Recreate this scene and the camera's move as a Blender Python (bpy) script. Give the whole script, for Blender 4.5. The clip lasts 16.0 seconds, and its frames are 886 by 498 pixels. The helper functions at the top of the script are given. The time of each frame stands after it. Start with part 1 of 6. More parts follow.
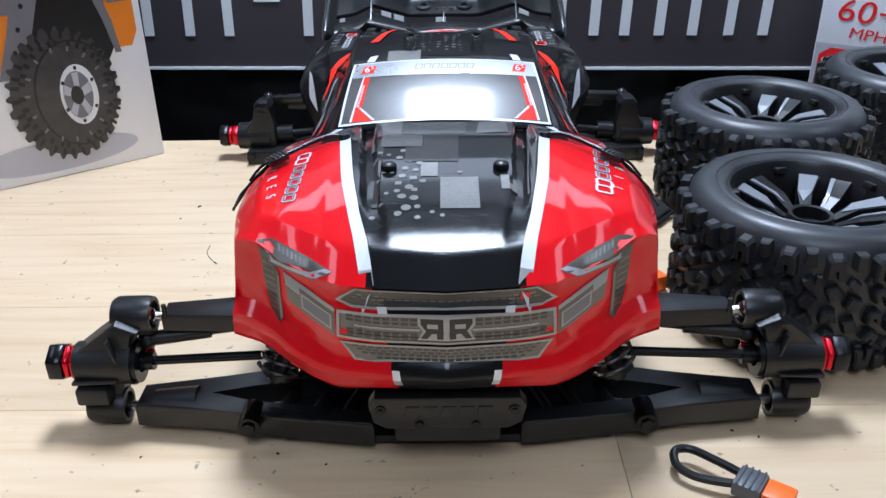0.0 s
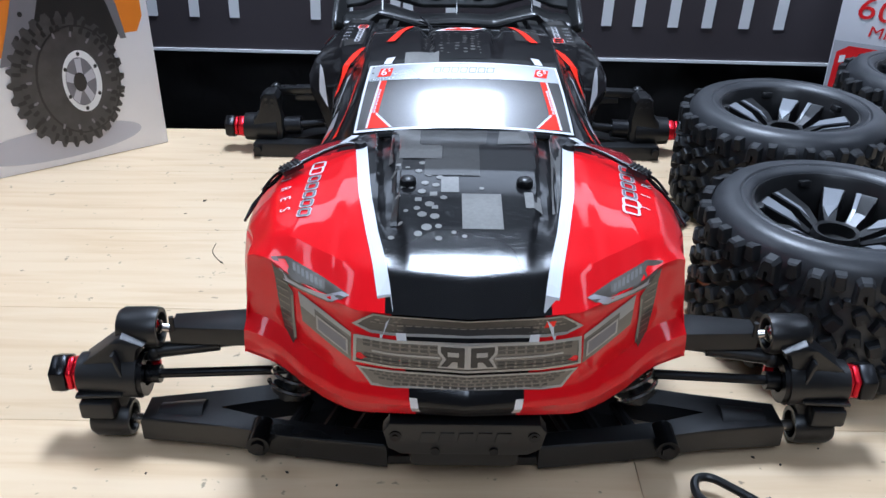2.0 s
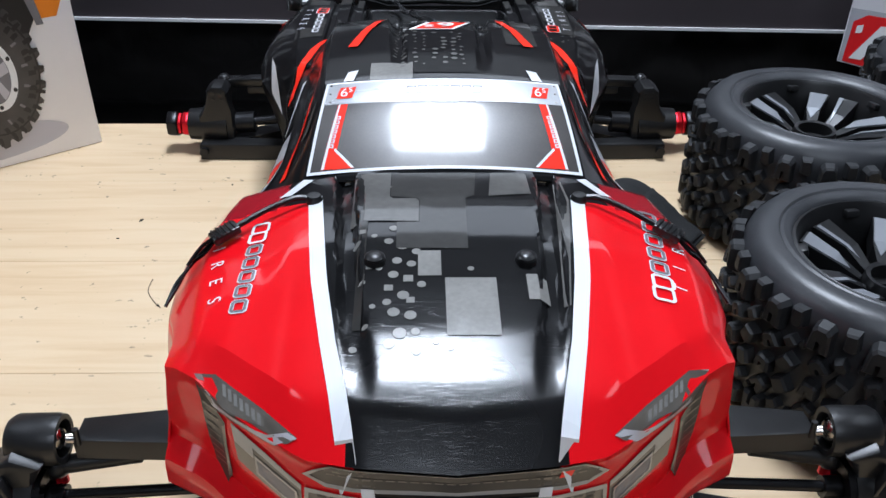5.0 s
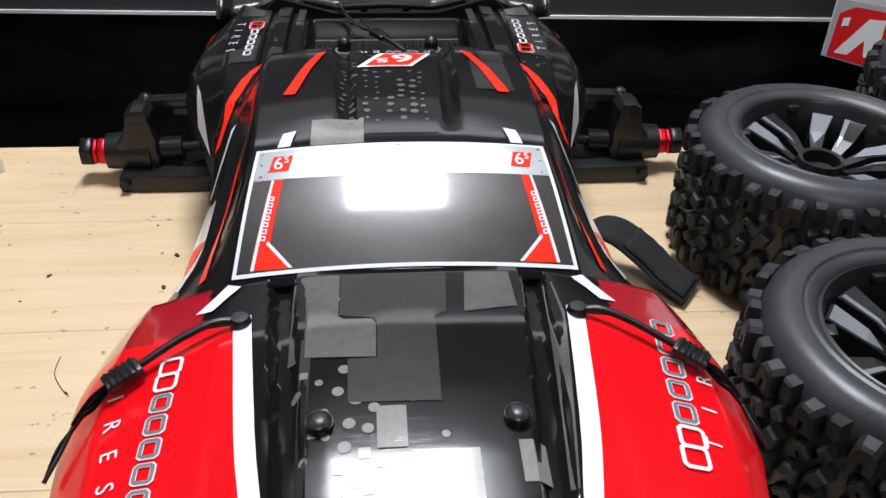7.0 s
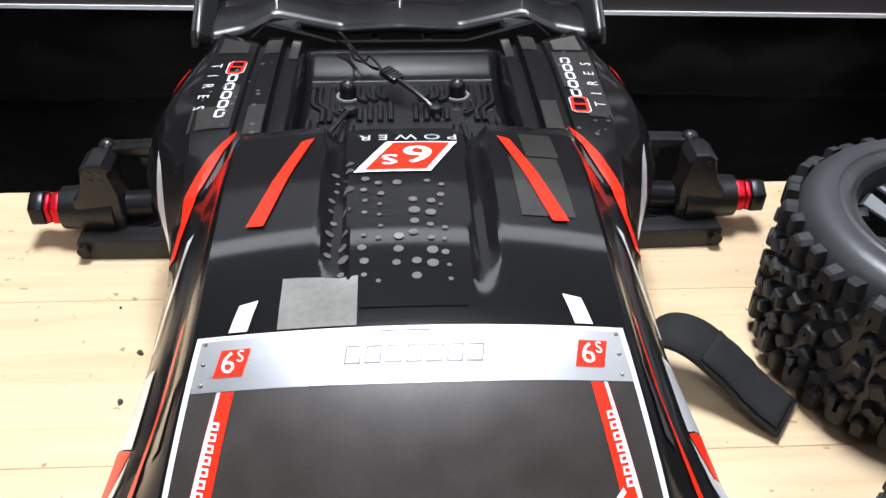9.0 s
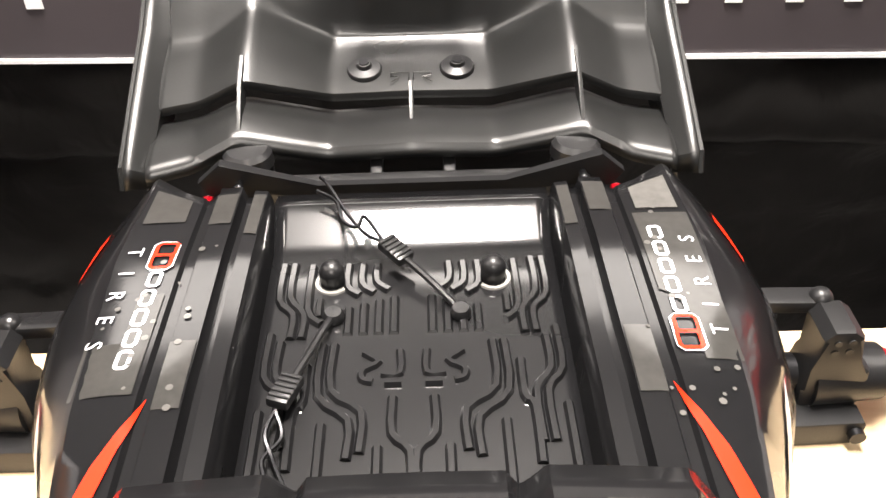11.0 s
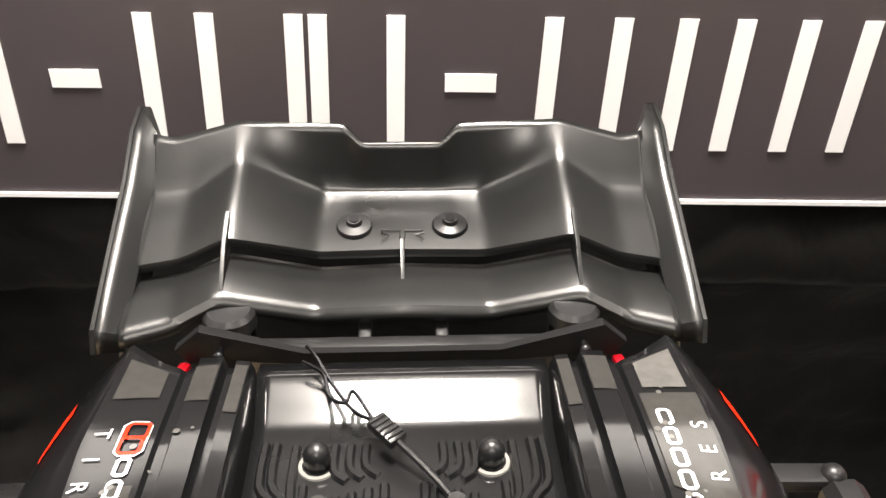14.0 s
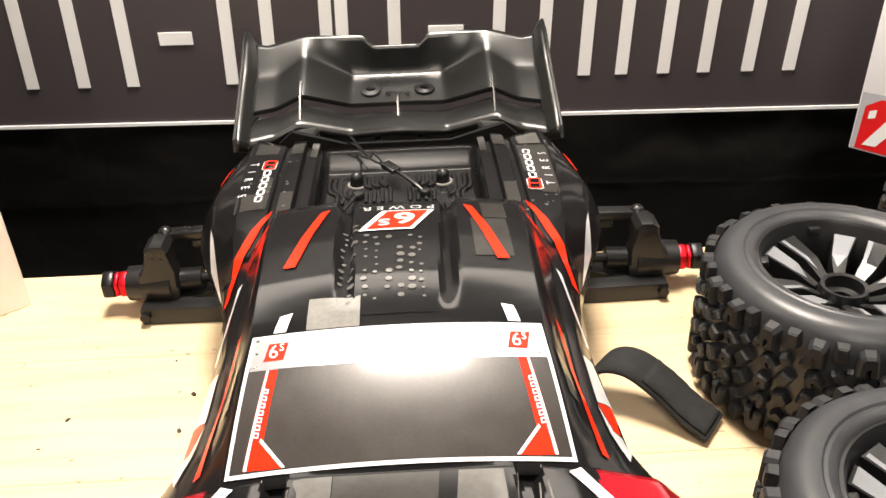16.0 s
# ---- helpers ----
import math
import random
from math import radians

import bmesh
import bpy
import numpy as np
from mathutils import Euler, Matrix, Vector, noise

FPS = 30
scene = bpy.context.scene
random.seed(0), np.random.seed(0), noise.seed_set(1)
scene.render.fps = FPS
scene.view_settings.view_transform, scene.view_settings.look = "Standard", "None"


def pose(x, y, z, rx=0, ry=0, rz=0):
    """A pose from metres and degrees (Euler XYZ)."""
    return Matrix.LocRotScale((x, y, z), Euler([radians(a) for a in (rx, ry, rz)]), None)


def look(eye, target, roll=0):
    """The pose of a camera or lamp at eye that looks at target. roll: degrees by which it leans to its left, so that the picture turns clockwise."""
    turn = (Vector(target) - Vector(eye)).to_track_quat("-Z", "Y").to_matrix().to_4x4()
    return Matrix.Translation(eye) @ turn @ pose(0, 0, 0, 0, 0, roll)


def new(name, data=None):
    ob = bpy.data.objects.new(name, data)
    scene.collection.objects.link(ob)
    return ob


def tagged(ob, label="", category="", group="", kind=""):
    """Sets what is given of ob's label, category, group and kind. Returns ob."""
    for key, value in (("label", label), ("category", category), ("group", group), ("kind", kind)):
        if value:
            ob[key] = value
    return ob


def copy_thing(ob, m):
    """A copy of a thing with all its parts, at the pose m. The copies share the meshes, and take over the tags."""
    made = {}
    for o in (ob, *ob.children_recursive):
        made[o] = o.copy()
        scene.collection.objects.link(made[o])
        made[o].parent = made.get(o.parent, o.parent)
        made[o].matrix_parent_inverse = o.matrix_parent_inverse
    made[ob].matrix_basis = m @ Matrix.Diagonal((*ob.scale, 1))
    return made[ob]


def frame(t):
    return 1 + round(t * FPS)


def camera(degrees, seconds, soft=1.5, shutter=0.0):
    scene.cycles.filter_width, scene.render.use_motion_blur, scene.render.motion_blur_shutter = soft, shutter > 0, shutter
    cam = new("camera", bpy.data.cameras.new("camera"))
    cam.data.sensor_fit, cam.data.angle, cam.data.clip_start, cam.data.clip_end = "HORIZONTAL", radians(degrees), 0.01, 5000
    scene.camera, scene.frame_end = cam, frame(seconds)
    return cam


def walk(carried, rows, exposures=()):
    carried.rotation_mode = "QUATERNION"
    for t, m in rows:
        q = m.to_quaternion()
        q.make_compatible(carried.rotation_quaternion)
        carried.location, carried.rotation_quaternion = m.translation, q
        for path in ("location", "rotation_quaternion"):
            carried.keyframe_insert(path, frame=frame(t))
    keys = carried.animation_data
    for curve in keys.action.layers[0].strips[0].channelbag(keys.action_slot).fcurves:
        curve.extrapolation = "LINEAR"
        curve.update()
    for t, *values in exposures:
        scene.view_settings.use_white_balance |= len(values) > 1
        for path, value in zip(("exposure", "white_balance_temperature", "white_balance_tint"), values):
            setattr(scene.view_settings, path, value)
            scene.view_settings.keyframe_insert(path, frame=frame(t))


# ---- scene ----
cam = camera(55.0, 16.0)
PATH = [
    (0, (0.007, -0.359, 0.285), (-0.011, 1.416, -0.637), -0.8),
    (0.5, (0.002, -0.357, 0.286), (-0.023, 1.409, -0.652), -0.6),
    (1, (-0.001, -0.355, 0.291), (-0.028, 1.408, -0.653), -0.2),
    (1.5, (-0.001, -0.345, 0.294), (-0.02, 1.412, -0.66), 0.2),
    (2, (-0.004, -0.337, 0.296), (-0.013, 1.411, -0.677), 0.6),
    (2.5, (-0.01, -0.316, 0.298), (-0.01, 1.417, -0.7), 0.9),
    (3, (-0.01, -0.293, 0.302), (-0.002, 1.425, -0.722), 0.7),
    (3.5, (-0.009, -0.279, 0.301), (0.009, 1.423, -0.75), 0.7),
    (4, (-0.007, -0.269, 0.309), (0.019, 1.428, -0.749), 0.6),
    (4.2, (-0.006, -0.264, 0.308), (0.023, 1.432, -0.751), 0.5),
    (6.3, (-0.004, -0.158, 0.29), (0.088, 1.473, -0.864), 1.7),
    (6.5, (-0.003, -0.149, 0.294), (0.101, 1.478, -0.864), 1.6),
    (7, (-0.005, -0.139, 0.304), (0.143, 1.482, -0.858), 1.6),
    (7.5, (-0.02, -0.129, 0.302), (0.174, 1.47, -0.885), 2.1),
    (8, (-0.022, -0.099, 0.304), (0.193, 1.484, -0.899), 2.2),
    (8.2, (-0.016, -0.087, 0.305), (0.18, 1.499, -0.899), 2.1),
    (10.3, (0.008, 0.114, 0.289), (0.016, 1.603, -1.047), -0.6),
    (10.5, (0.007, 0.124, 0.289), (0.028, 1.614, -1.045), -0.4),
    (11, (0.011, 0.15, 0.289), (0.027, 1.674, -1.006), -1.3),
    (11.5, (0.016, 0.162, 0.293), (0.042, 1.749, -0.923), -1.1),
    (12, (0.014, 0.178, 0.288), (0.069, 1.805, -0.873), 0.1),
    (12.5, (0.014, 0.187, 0.289), (0.077, 1.839, -0.837), 0.1),
    (13, (0.009, 0.184, 0.29), (0.072, 1.851, -0.813), 0.1),
    (13.5, (0.008, 0.19, 0.292), (0.076, 1.866, -0.797), 0.3),
    (14, (0.005, 0.174, 0.294), (0.086, 1.859, -0.78), 0.8),
    (14.5, (0.008, 0.111, 0.312), (0.09, 1.806, -0.747), 0.8),
    (15, (0.006, 0.04, 0.319), (0.062, 1.738, -0.735), 0.3),
    (15.5, (0.004, -0.035, 0.328), (0.033, 1.668, -0.72), -0.2),
    (16, (0.014, -0.111, 0.341), (0.066, 1.587, -0.714), -1.7),
]
EXPOSE = [(0.0, 0.14, 4980, 9), (2.5, 0.09, 4930, 9), (4.2, -0.02, 5080, 9), (7.0, -0.06, 5850, 10), (8.2, 0.08, 5550, 10), (10.4, 1.48, 6600, 12), (11.0, 1.86, 6800, 13), (12.0, 1.74, 6900, 13), (14.0, 1.58, 6900, 12), (14.6, 1.53, 6900, 12), (15.5, 1.45, 6950, 12), (16.0, 0.98, 7250, 12)]
walk(cam, [(t, look(eye, target, roll)) for t, eye, target, roll in PATH], EXPOSE)

# ---- world and lights ----
world = bpy.data.worlds.new("room_world")
world.use_nodes = True
world.node_tree.nodes["Background"].inputs[0].default_value = (0.55, 0.6, 0.7, 1)
world.node_tree.nodes["Background"].inputs[1].default_value = 0.02
scene.world = world


def area_lamp(name, place, target, sx, sy, watts, colour):
    data = bpy.data.lights.new(name, "AREA")
    data.shape, data.size, data.size_y, data.energy, data.color = "RECTANGLE", sx, sy, watts, colour
    ob = new(name, data)
    ob.matrix_world = look(place, target)
    return ob


CEIL = 1.45
# the first panel shows in reflections; the other four are added fill
PANELS = [(0.02, 0.505, 0.31, 0.38, 27.0), (0.0, 1.92, 2.2, 0.4, 4.5), (0.0, -1.2, 0.5, 0.9, 10.0), (-1.25, 0.2, 0.4, 0.9, 3.0), (1.25, 0.2, 0.4, 0.9, 3.0)]
for px, py, sx, sy, watts in PANELS:
    area_lamp("ceiling_panel_lamp", (px, py, CEIL - 0.035), (px, py, 0), sx, sy, watts, (1.0, 0.965, 0.92))

# ---- materials ----


def mat(name, colour, rough=0.5, metal=0.0, coat=0.0, var=0.15, scale=60.0, bump=0.0, bscale=400.0, spec=0.5, rvar=0.1, scratch=0.0):
    """A principled material with tone variation at two scales, uneven gloss and fine relief."""
    m = bpy.data.materials.new(name)
    m.use_nodes = True
    nt = m.node_tree
    n, l = nt.nodes, nt.links
    b = n["Principled BSDF"]
    tex = n.new("ShaderNodeTexCoord")
    fine = n.new("ShaderNodeTexNoise")
    fine.inputs["Scale"].default_value, fine.inputs["Detail"].default_value = scale, 6
    wide = n.new("ShaderNodeTexNoise")
    wide.inputs["Scale"].default_value, wide.inputs["Detail"].default_value = scale * 0.13, 3
    l.new(tex.outputs["Object"], fine.inputs["Vector"])
    l.new(tex.outputs["Object"], wide.inputs["Vector"])
    add = n.new("ShaderNodeMath")
    add.operation = "ADD"
    l.new(fine.outputs["Fac"], add.inputs[0])
    l.new(wide.outputs["Fac"], add.inputs[1])
    rng = n.new("ShaderNodeMapRange")
    rng.inputs["From Min"].default_value, rng.inputs["From Max"].default_value = 0.6, 1.4
    rng.inputs["To Min"].default_value, rng.inputs["To Max"].default_value = 1 - var, 1 + var
    l.new(add.outputs[0], rng.inputs["Value"])
    mul = n.new("ShaderNodeVectorMath")
    mul.operation = "SCALE"
    mul.inputs[0].default_value = colour[:3]
    l.new(rng.outputs[0], mul.inputs["Scale"])
    l.new(mul.outputs[0], b.inputs["Base Color"])
    rr = n.new("ShaderNodeMapRange")
    rr.inputs["From Min"].default_value, rr.inputs["From Max"].default_value = 0.3, 0.7
    rr.inputs["To Min"].default_value, rr.inputs["To Max"].default_value = max(0.02, rough - rvar), min(1, rough + rvar)
    l.new(wide.outputs["Fac"], rr.inputs["Value"])
    l.new(rr.outputs[0], b.inputs["Roughness"])
    b.inputs["Metallic"].default_value = metal
    b.inputs["Coat Weight"].default_value = coat
    b.inputs["Coat Roughness"].default_value = 0.06
    b.inputs["Specular IOR Level"].default_value = spec
    if scratch:
        sc = n.new("ShaderNodeTexNoise")
        sc.inputs["Scale"].default_value, sc.inputs["Detail"].default_value = 90, 8
        mp = n.new("ShaderNodeMapping")
        mp.inputs["Scale"].default_value, mp.inputs["Rotation"].default_value = (1, 14, 1), (0, 0, 0.5)
        l.new(tex.outputs["Object"], mp.inputs["Vector"])
        l.new(mp.outputs[0], sc.inputs["Vector"])
        cr = n.new("ShaderNodeMapRange")
        cr.inputs["From Min"].default_value, cr.inputs["From Max"].default_value = 0.58, 0.75
        cr.inputs["To Min"].default_value, cr.inputs["To Max"].default_value = 0.09, 0.09 + scratch
        l.new(sc.outputs["Fac"], cr.inputs["Value"])
        l.new(cr.outputs[0], b.inputs["Coat Roughness"])
        # hairline scratches crossing in two directions
        lines = None
        for turn_, long_ in ((0.7, 1.0), (-0.55, 1.4), (2.1, 0.8)):
            m2 = n.new("ShaderNodeMapping")
            m2.inputs["Scale"].default_value, m2.inputs["Rotation"].default_value = (2.2 * long_, 22, 1), (0, 0, turn_)
            l.new(tex.outputs["Object"], m2.inputs["Vector"])
            hair = n.new("ShaderNodeTexNoise")
            hair.inputs["Scale"].default_value, hair.inputs["Detail"].default_value = 70, 2
            l.new(m2.outputs[0], hair.inputs["Vector"])
            cut = n.new("ShaderNodeMapRange")
            cut.inputs["From Min"].default_value, cut.inputs["From Max"].default_value = 0.64, 0.70
            l.new(hair.outputs["Fac"], cut.inputs["Value"])
            if lines is None:
                lines = cut.outputs[0]
            else:
                mx = n.new("ShaderNodeMath")
                mx.operation = "MAXIMUM"
                l.new(lines, mx.inputs[0])
                l.new(cut.outputs[0], mx.inputs[1])
                lines = mx.outputs[0]
        hb = n.new("ShaderNodeBump")
        hb.inputs["Strength"].default_value, hb.inputs["Distance"].default_value = min(1.0, scratch * 1.3), 0.0001
        # wear sits on the nose, where the shell was struck most
        sep = n.new("ShaderNodeSeparateXYZ")
        l.new(tex.outputs["Object"], sep.inputs[0])
        nose = n.new("ShaderNodeMapRange")
        nose.inputs["From Min"].default_value, nose.inputs["From Max"].default_value = 0.03, -0.02
        l.new(sep.outputs["Y"], nose.inputs["Value"])
        worn = n.new("ShaderNodeMath")
        worn.operation = "MULTIPLY"
        l.new(lines, worn.inputs[0])
        l.new(nose.outputs[0], worn.inputs[1])
        l.new(worn.outputs[0], hb.inputs["Height"])
        haze = n.new("ShaderNodeMath")
        haze.operation = "MULTIPLY_ADD"
        haze.inputs[1].default_value = 0.08
        l.new(nose.outputs[0], haze.inputs[0])
        l.new(cr.outputs[0], haze.inputs[2])
        l.new(haze.outputs[0], b.inputs["Coat Roughness"])
        l.new(hb.outputs[0], b.inputs["Coat Normal"])
    if bump:
        bn = n.new("ShaderNodeTexNoise")
        bn.inputs["Scale"].default_value, bn.inputs["Detail"].default_value = bscale, 4
        l.new(tex.outputs["Object"], bn.inputs["Vector"])
        bp = n.new("ShaderNodeBump")
        bp.inputs["Strength"].default_value, bp.inputs["Distance"].default_value = bump, 0.0006
        l.new(bn.outputs["Fac"], bp.inputs["Height"])
        l.new(bp.outputs[0], b.inputs["Normal"])
    return m


def wood_mat():
    m = mat("pale_maple_wood", (0.60, 0.47, 0.31), 0.42, var=0.05, scale=30, bump=0.12, bscale=250)
    nt = m.node_tree
    n, l = nt.nodes, nt.links
    tex = n["Texture Coordinate"]
    mp = n.new("ShaderNodeMapping")
    mp.inputs["Scale"].default_value = (2.2, 26, 8)
    l.new(tex.outputs["Object"], mp.inputs["Vector"])
    info = n.new("ShaderNodeObjectInfo")
    sh = n.new("ShaderNodeVectorMath")
    sh.operation = "SCALE"
    sh.inputs[0].default_value = (7.0, 3.0, 5.0)
    l.new(info.outputs["Random"], sh.inputs["Scale"])
    l.new(sh.outputs[0], mp.inputs["Location"])
    g = n.new("ShaderNodeTexNoise")
    g.inputs["Scale"].default_value, g.inputs["Detail"].default_value, g.inputs["Distortion"].default_value = 4.0, 8, 0.6
    l.new(mp.outputs[0], g.inputs["Vector"])
    ramp = n.new("ShaderNodeValToRGB")
    e = ramp.color_ramp.elements
    e[0].position, e[0].color = 0.30, (0.60, 0.435, 0.255, 1)
    e[1].position, e[1].color = 0.62, (0.68, 0.525, 0.335, 1)
    mid = ramp.color_ramp.elements.new(0.46)
    mid.color = (0.65, 0.488, 0.300, 1)
    l.new(g.outputs["Fac"], ramp.inputs[0])
    tone = n.new("ShaderNodeMapRange")
    tone.inputs["To Min"].default_value, tone.inputs["To Max"].default_value = 0.86, 1.08
    l.new(info.outputs["Random"], tone.inputs["Value"])
    sc = n.new("ShaderNodeVectorMath")
    sc.operation = "SCALE"
    l.new(ramp.outputs[0], sc.inputs[0])
    l.new(tone.outputs[0], sc.inputs["Scale"])
    # dark flecks and worn specks
    sp = n.new("ShaderNodeTexNoise")
    sp.inputs["Scale"].default_value, sp.inputs["Detail"].default_value = 160, 2
    l.new(tex.outputs["Object"], sp.inputs["Vector"])
    spr = n.new("ShaderNodeMapRange")
    spr.inputs["From Min"].default_value, spr.inputs["From Max"].default_value = 0.70, 0.76
    spr.inputs["To Min"].default_value, spr.inputs["To Max"].default_value = 1.0, 0.45
    l.new(sp.outputs["Fac"], spr.inputs["Value"])
    sc2 = n.new("ShaderNodeVectorMath")
    sc2.operation = "SCALE"
    l.new(sc.outputs[0], sc2.inputs[0])
    l.new(spr.outputs[0], sc2.inputs["Scale"])
    l.new(sc2.outputs[0], n["Principled BSDF"].inputs["Base Color"])
    return m


def cloth_mat():
    m = mat("black_crumpled_cloth", (0.0125, 0.0115, 0.0108), 0.9, var=0.35, scale=14, bump=0.5, bscale=900, spec=0.25)
    b = m.node_tree.nodes["Principled BSDF"]
    b.inputs["Sheen Weight"].default_value = 0.22
    nt = m.node_tree
    fold = nt.nodes.new("ShaderNodeTexNoise")
    fold.inputs["Scale"].default_value, fold.inputs["Detail"].default_value, fold.inputs["Distortion"].default_value = 13, 3, 0.5
    tex = nt.nodes.new("ShaderNodeTexCoord")
    nt.links.new(tex.outputs["Object"], fold.inputs["Vector"])
    fb = nt.nodes.new("ShaderNodeBump")
    fb.inputs["Strength"].default_value, fb.inputs["Distance"].default_value = 0.75, 0.012
    nt.links.new(fold.outputs["Fac"], fb.inputs["Height"])
    for k in nt.nodes:
        if k.type == "BUMP" and k != fb:
            nt.links.new(fb.outputs[0], k.inputs["Normal"])
    b.inputs["Sheen Tint"].default_value = (0.4, 0.38, 0.36, 1)
    return m


M = dict(
    wood=wood_mat(), cloth=cloth_mat(),
    banner=mat("dark_slate_vinyl_banner", (0.058, 0.049, 0.053), 0.42, var=0.06, scale=8, bump=0.05),
    white=mat("white_print", (0.80, 0.80, 0.80), 0.45, var=0.02),
    red=mat("glossy_red_polycarbonate", (0.66, 0.003, 0.007), 0.35, coat=0.6, var=0.05, scale=40, spec=0.08),
    dred=mat("dark_red_film", (0.33, 0.004, 0.012), 0.25, coat=1.0, var=0.05),
    black=mat("glossy_black_polycarbonate", (0.0065, 0.0065, 0.007), 0.30, coat=0.65, var=0.2, scale=40, scratch=0.09, spec=0.04, bump=0.025, bscale=45),
    bed=mat("glossy_black_bed_polycarbonate", (0.0065, 0.0065, 0.007), 0.26, coat=0.85, var=0.2, scale=40, spec=0.2, bump=0.03, bscale=60),
    matt=mat("matt_black_plate_nylon", (0.0065, 0.0065, 0.007), 0.6, var=0.2, spec=0.12, bump=0.1),
    smoke=mat("grey_camouflage_print", (0.085, 0.082, 0.077), 0.4, coat=0.6, var=0.25, scale=300, scratch=0.10, spec=0.15),
    smoke2=mat("dark_grey_camouflage_print", (0.030, 0.029, 0.027), 0.4, coat=0.6, var=0.25, scale=300, scratch=0.10, spec=0.1),
    silver=mat("silver_grey_camouflage_print", (0.19, 0.185, 0.172), 0.4, coat=0.55, var=0.2, scale=500, scratch=0.10, spec=0.15),
    dotgrey=mat("faint_grey_dot_print", (0.10, 0.097, 0.09), 0.4, coat=0.8, var=0.2, scale=400),
    stripe=mat("white_body_stripe", (0.72, 0.73, 0.76), 0.3, coat=0.8, var=0.03),
    redstripe=mat("orange_red_stripe", (0.82, 0.024, 0.006), 0.45, coat=0.3, var=0.03, spec=0.1),
    visor=mat("brushed_silver_visor_strip", (0.42, 0.43, 0.45), 0.3, metal=0.7, coat=0.6, var=0.05),
    screen=mat("glossy_dark_windscreen_film", (0.024, 0.019, 0.0165), 0.34, coat=1.0, var=0.3, scale=900, bump=0.05, bscale=1500, rvar=0.02, scratch=0.05),
    chrome=mat("satin_silver_trim_print", (0.36, 0.345, 0.32), 0.35, metal=0.15, coat=0.7, var=0.06),
    bronze=mat("smoky_grey_grille_print", (0.135, 0.122, 0.105), 0.35, metal=0.2, coat=0.8, var=0.15, scale=150),
    grille=mat("dark_grille_mesh_print", (0.030, 0.027, 0.024), 0.4, coat=0.8, var=0.2, scale=200),
    plastic=mat("matt_black_nylon", (0.0085, 0.0085, 0.009), 0.36, var=0.25, scale=120, bump=0.10, bscale=900, rvar=0.12),
    wing=mat("scuffed_black_wing_nylon", (0.0075, 0.0078, 0.0077), 0.33, var=0.25, scale=80, bump=0.06, bscale=700, rvar=0.08),
    rubber=mat("dull_black_tyre_rubber", (0.030, 0.0315, 0.035), 0.42, var=0.3, scale=70, bump=0.15, bscale=500, rvar=0.1),
    tread=mat("matt_black_tread_rubber", (0.019, 0.0195, 0.021), 0.55, var=0.35, scale=90, bump=0.2, bscale=400, rvar=0.1, spec=0.35),
    rimblack=mat("satin_black_wheel_plastic", (0.010, 0.010, 0.0105), 0.35, var=0.15),
    rimgrey=mat("satin_gunmetal_wheel_paint", (0.24, 0.25, 0.27), 0.38, metal=0.35, var=0.08),
    steel=mat("dark_polished_steel", (0.48, 0.45, 0.42), 0.25, metal=1.0, var=0.1),
    shaft=mat("black_oxide_steel", (0.03, 0.03, 0.032), 0.3, metal=0.9, var=0.1),
    anod=mat("red_anodised_aluminium", (0.62, 0.008, 0.02), 0.28, metal=0.75, var=0.1),
    card=mat("glossy_white_carton", (0.86, 0.85, 0.88), 0.35, coat=0.3, var=0.02),
    cardgrey=mat("light_grey_carton_print", (0.42, 0.42, 0.45), 0.4, coat=0.3, var=0.04),
    cardred=mat("red_carton_print", (0.68, 0.012, 0.014), 0.4, coat=0.3, var=0.03),
    orange=mat("orange_paint_print", (0.80, 0.24, 0.012), 0.35, coat=0.3, var=0.10, scale=12),
    inkdark=mat("charcoal_print", (0.045, 0.042, 0.043), 0.4, coat=0.3, var=0.45, scale=90),
    inkblack=mat("black_print", (0.012, 0.012, 0.013), 0.4, coat=0.3, var=0.2),
    inkgrey=mat("mid_grey_print", (0.16, 0.155, 0.17), 0.4, coat=0.3, var=0.2, scale=40),
    inkshade=mat("pale_grey_print", (0.50, 0.49, 0.53), 0.4, coat=0.3, var=0.06, scale=10),
    connector=mat("grey_connector_nylon", (0.085, 0.09, 0.10), 0.45, var=0.1),
    orangeplug=mat("orange_connector_nylon", (0.80, 0.14, 0.012), 0.4, var=0.05),
    # unseen walls: both tones are set for what the glossy body reflects
    walldark=mat("unseen_wall_dark_tone", (0.13, 0.13, 0.14), 0.7, var=0.06, scale=6, bump=0.1),
    wall=mat("unseen_wall_grey_tone", (0.42, 0.41, 0.40), 0.7, var=0.04, scale=6, bump=0.1),
    floor=mat("dark_carpet", (0.06, 0.06, 0.065), 0.95, var=0.3, scale=80, bump=0.4),
    # unseen ceiling, kept dim so that black gloss reflects little
    ceil=mat("unseen_ceiling_grey_tone", (0.22, 0.22, 0.215), 0.8, var=0.04, scale=8, bump=0.1),
    velcro=mat("black_hook_and_loop_strap", (0.0075, 0.0075, 0.008), 0.85, var=0.4, scale=600, bump=0.8, bscale=2200),
    debris=mat("brown_debris", (0.035, 0.026, 0.018), 0.8, var=0.3),
)
# diffuser glow, shared by the lamp above the truck and the added fill
glow = bpy.data.materials.new("lamp_and_fill_diffuser")
glow.use_nodes = True
glow.node_tree.nodes["Principled BSDF"].inputs["Emission Color"].default_value = (1, 0.97, 0.93, 1)
glow.node_tree.nodes["Principled BSDF"].inputs["Emission Strength"].default_value = 1.8
M["glow"] = glow

# ---- mesh helpers ----


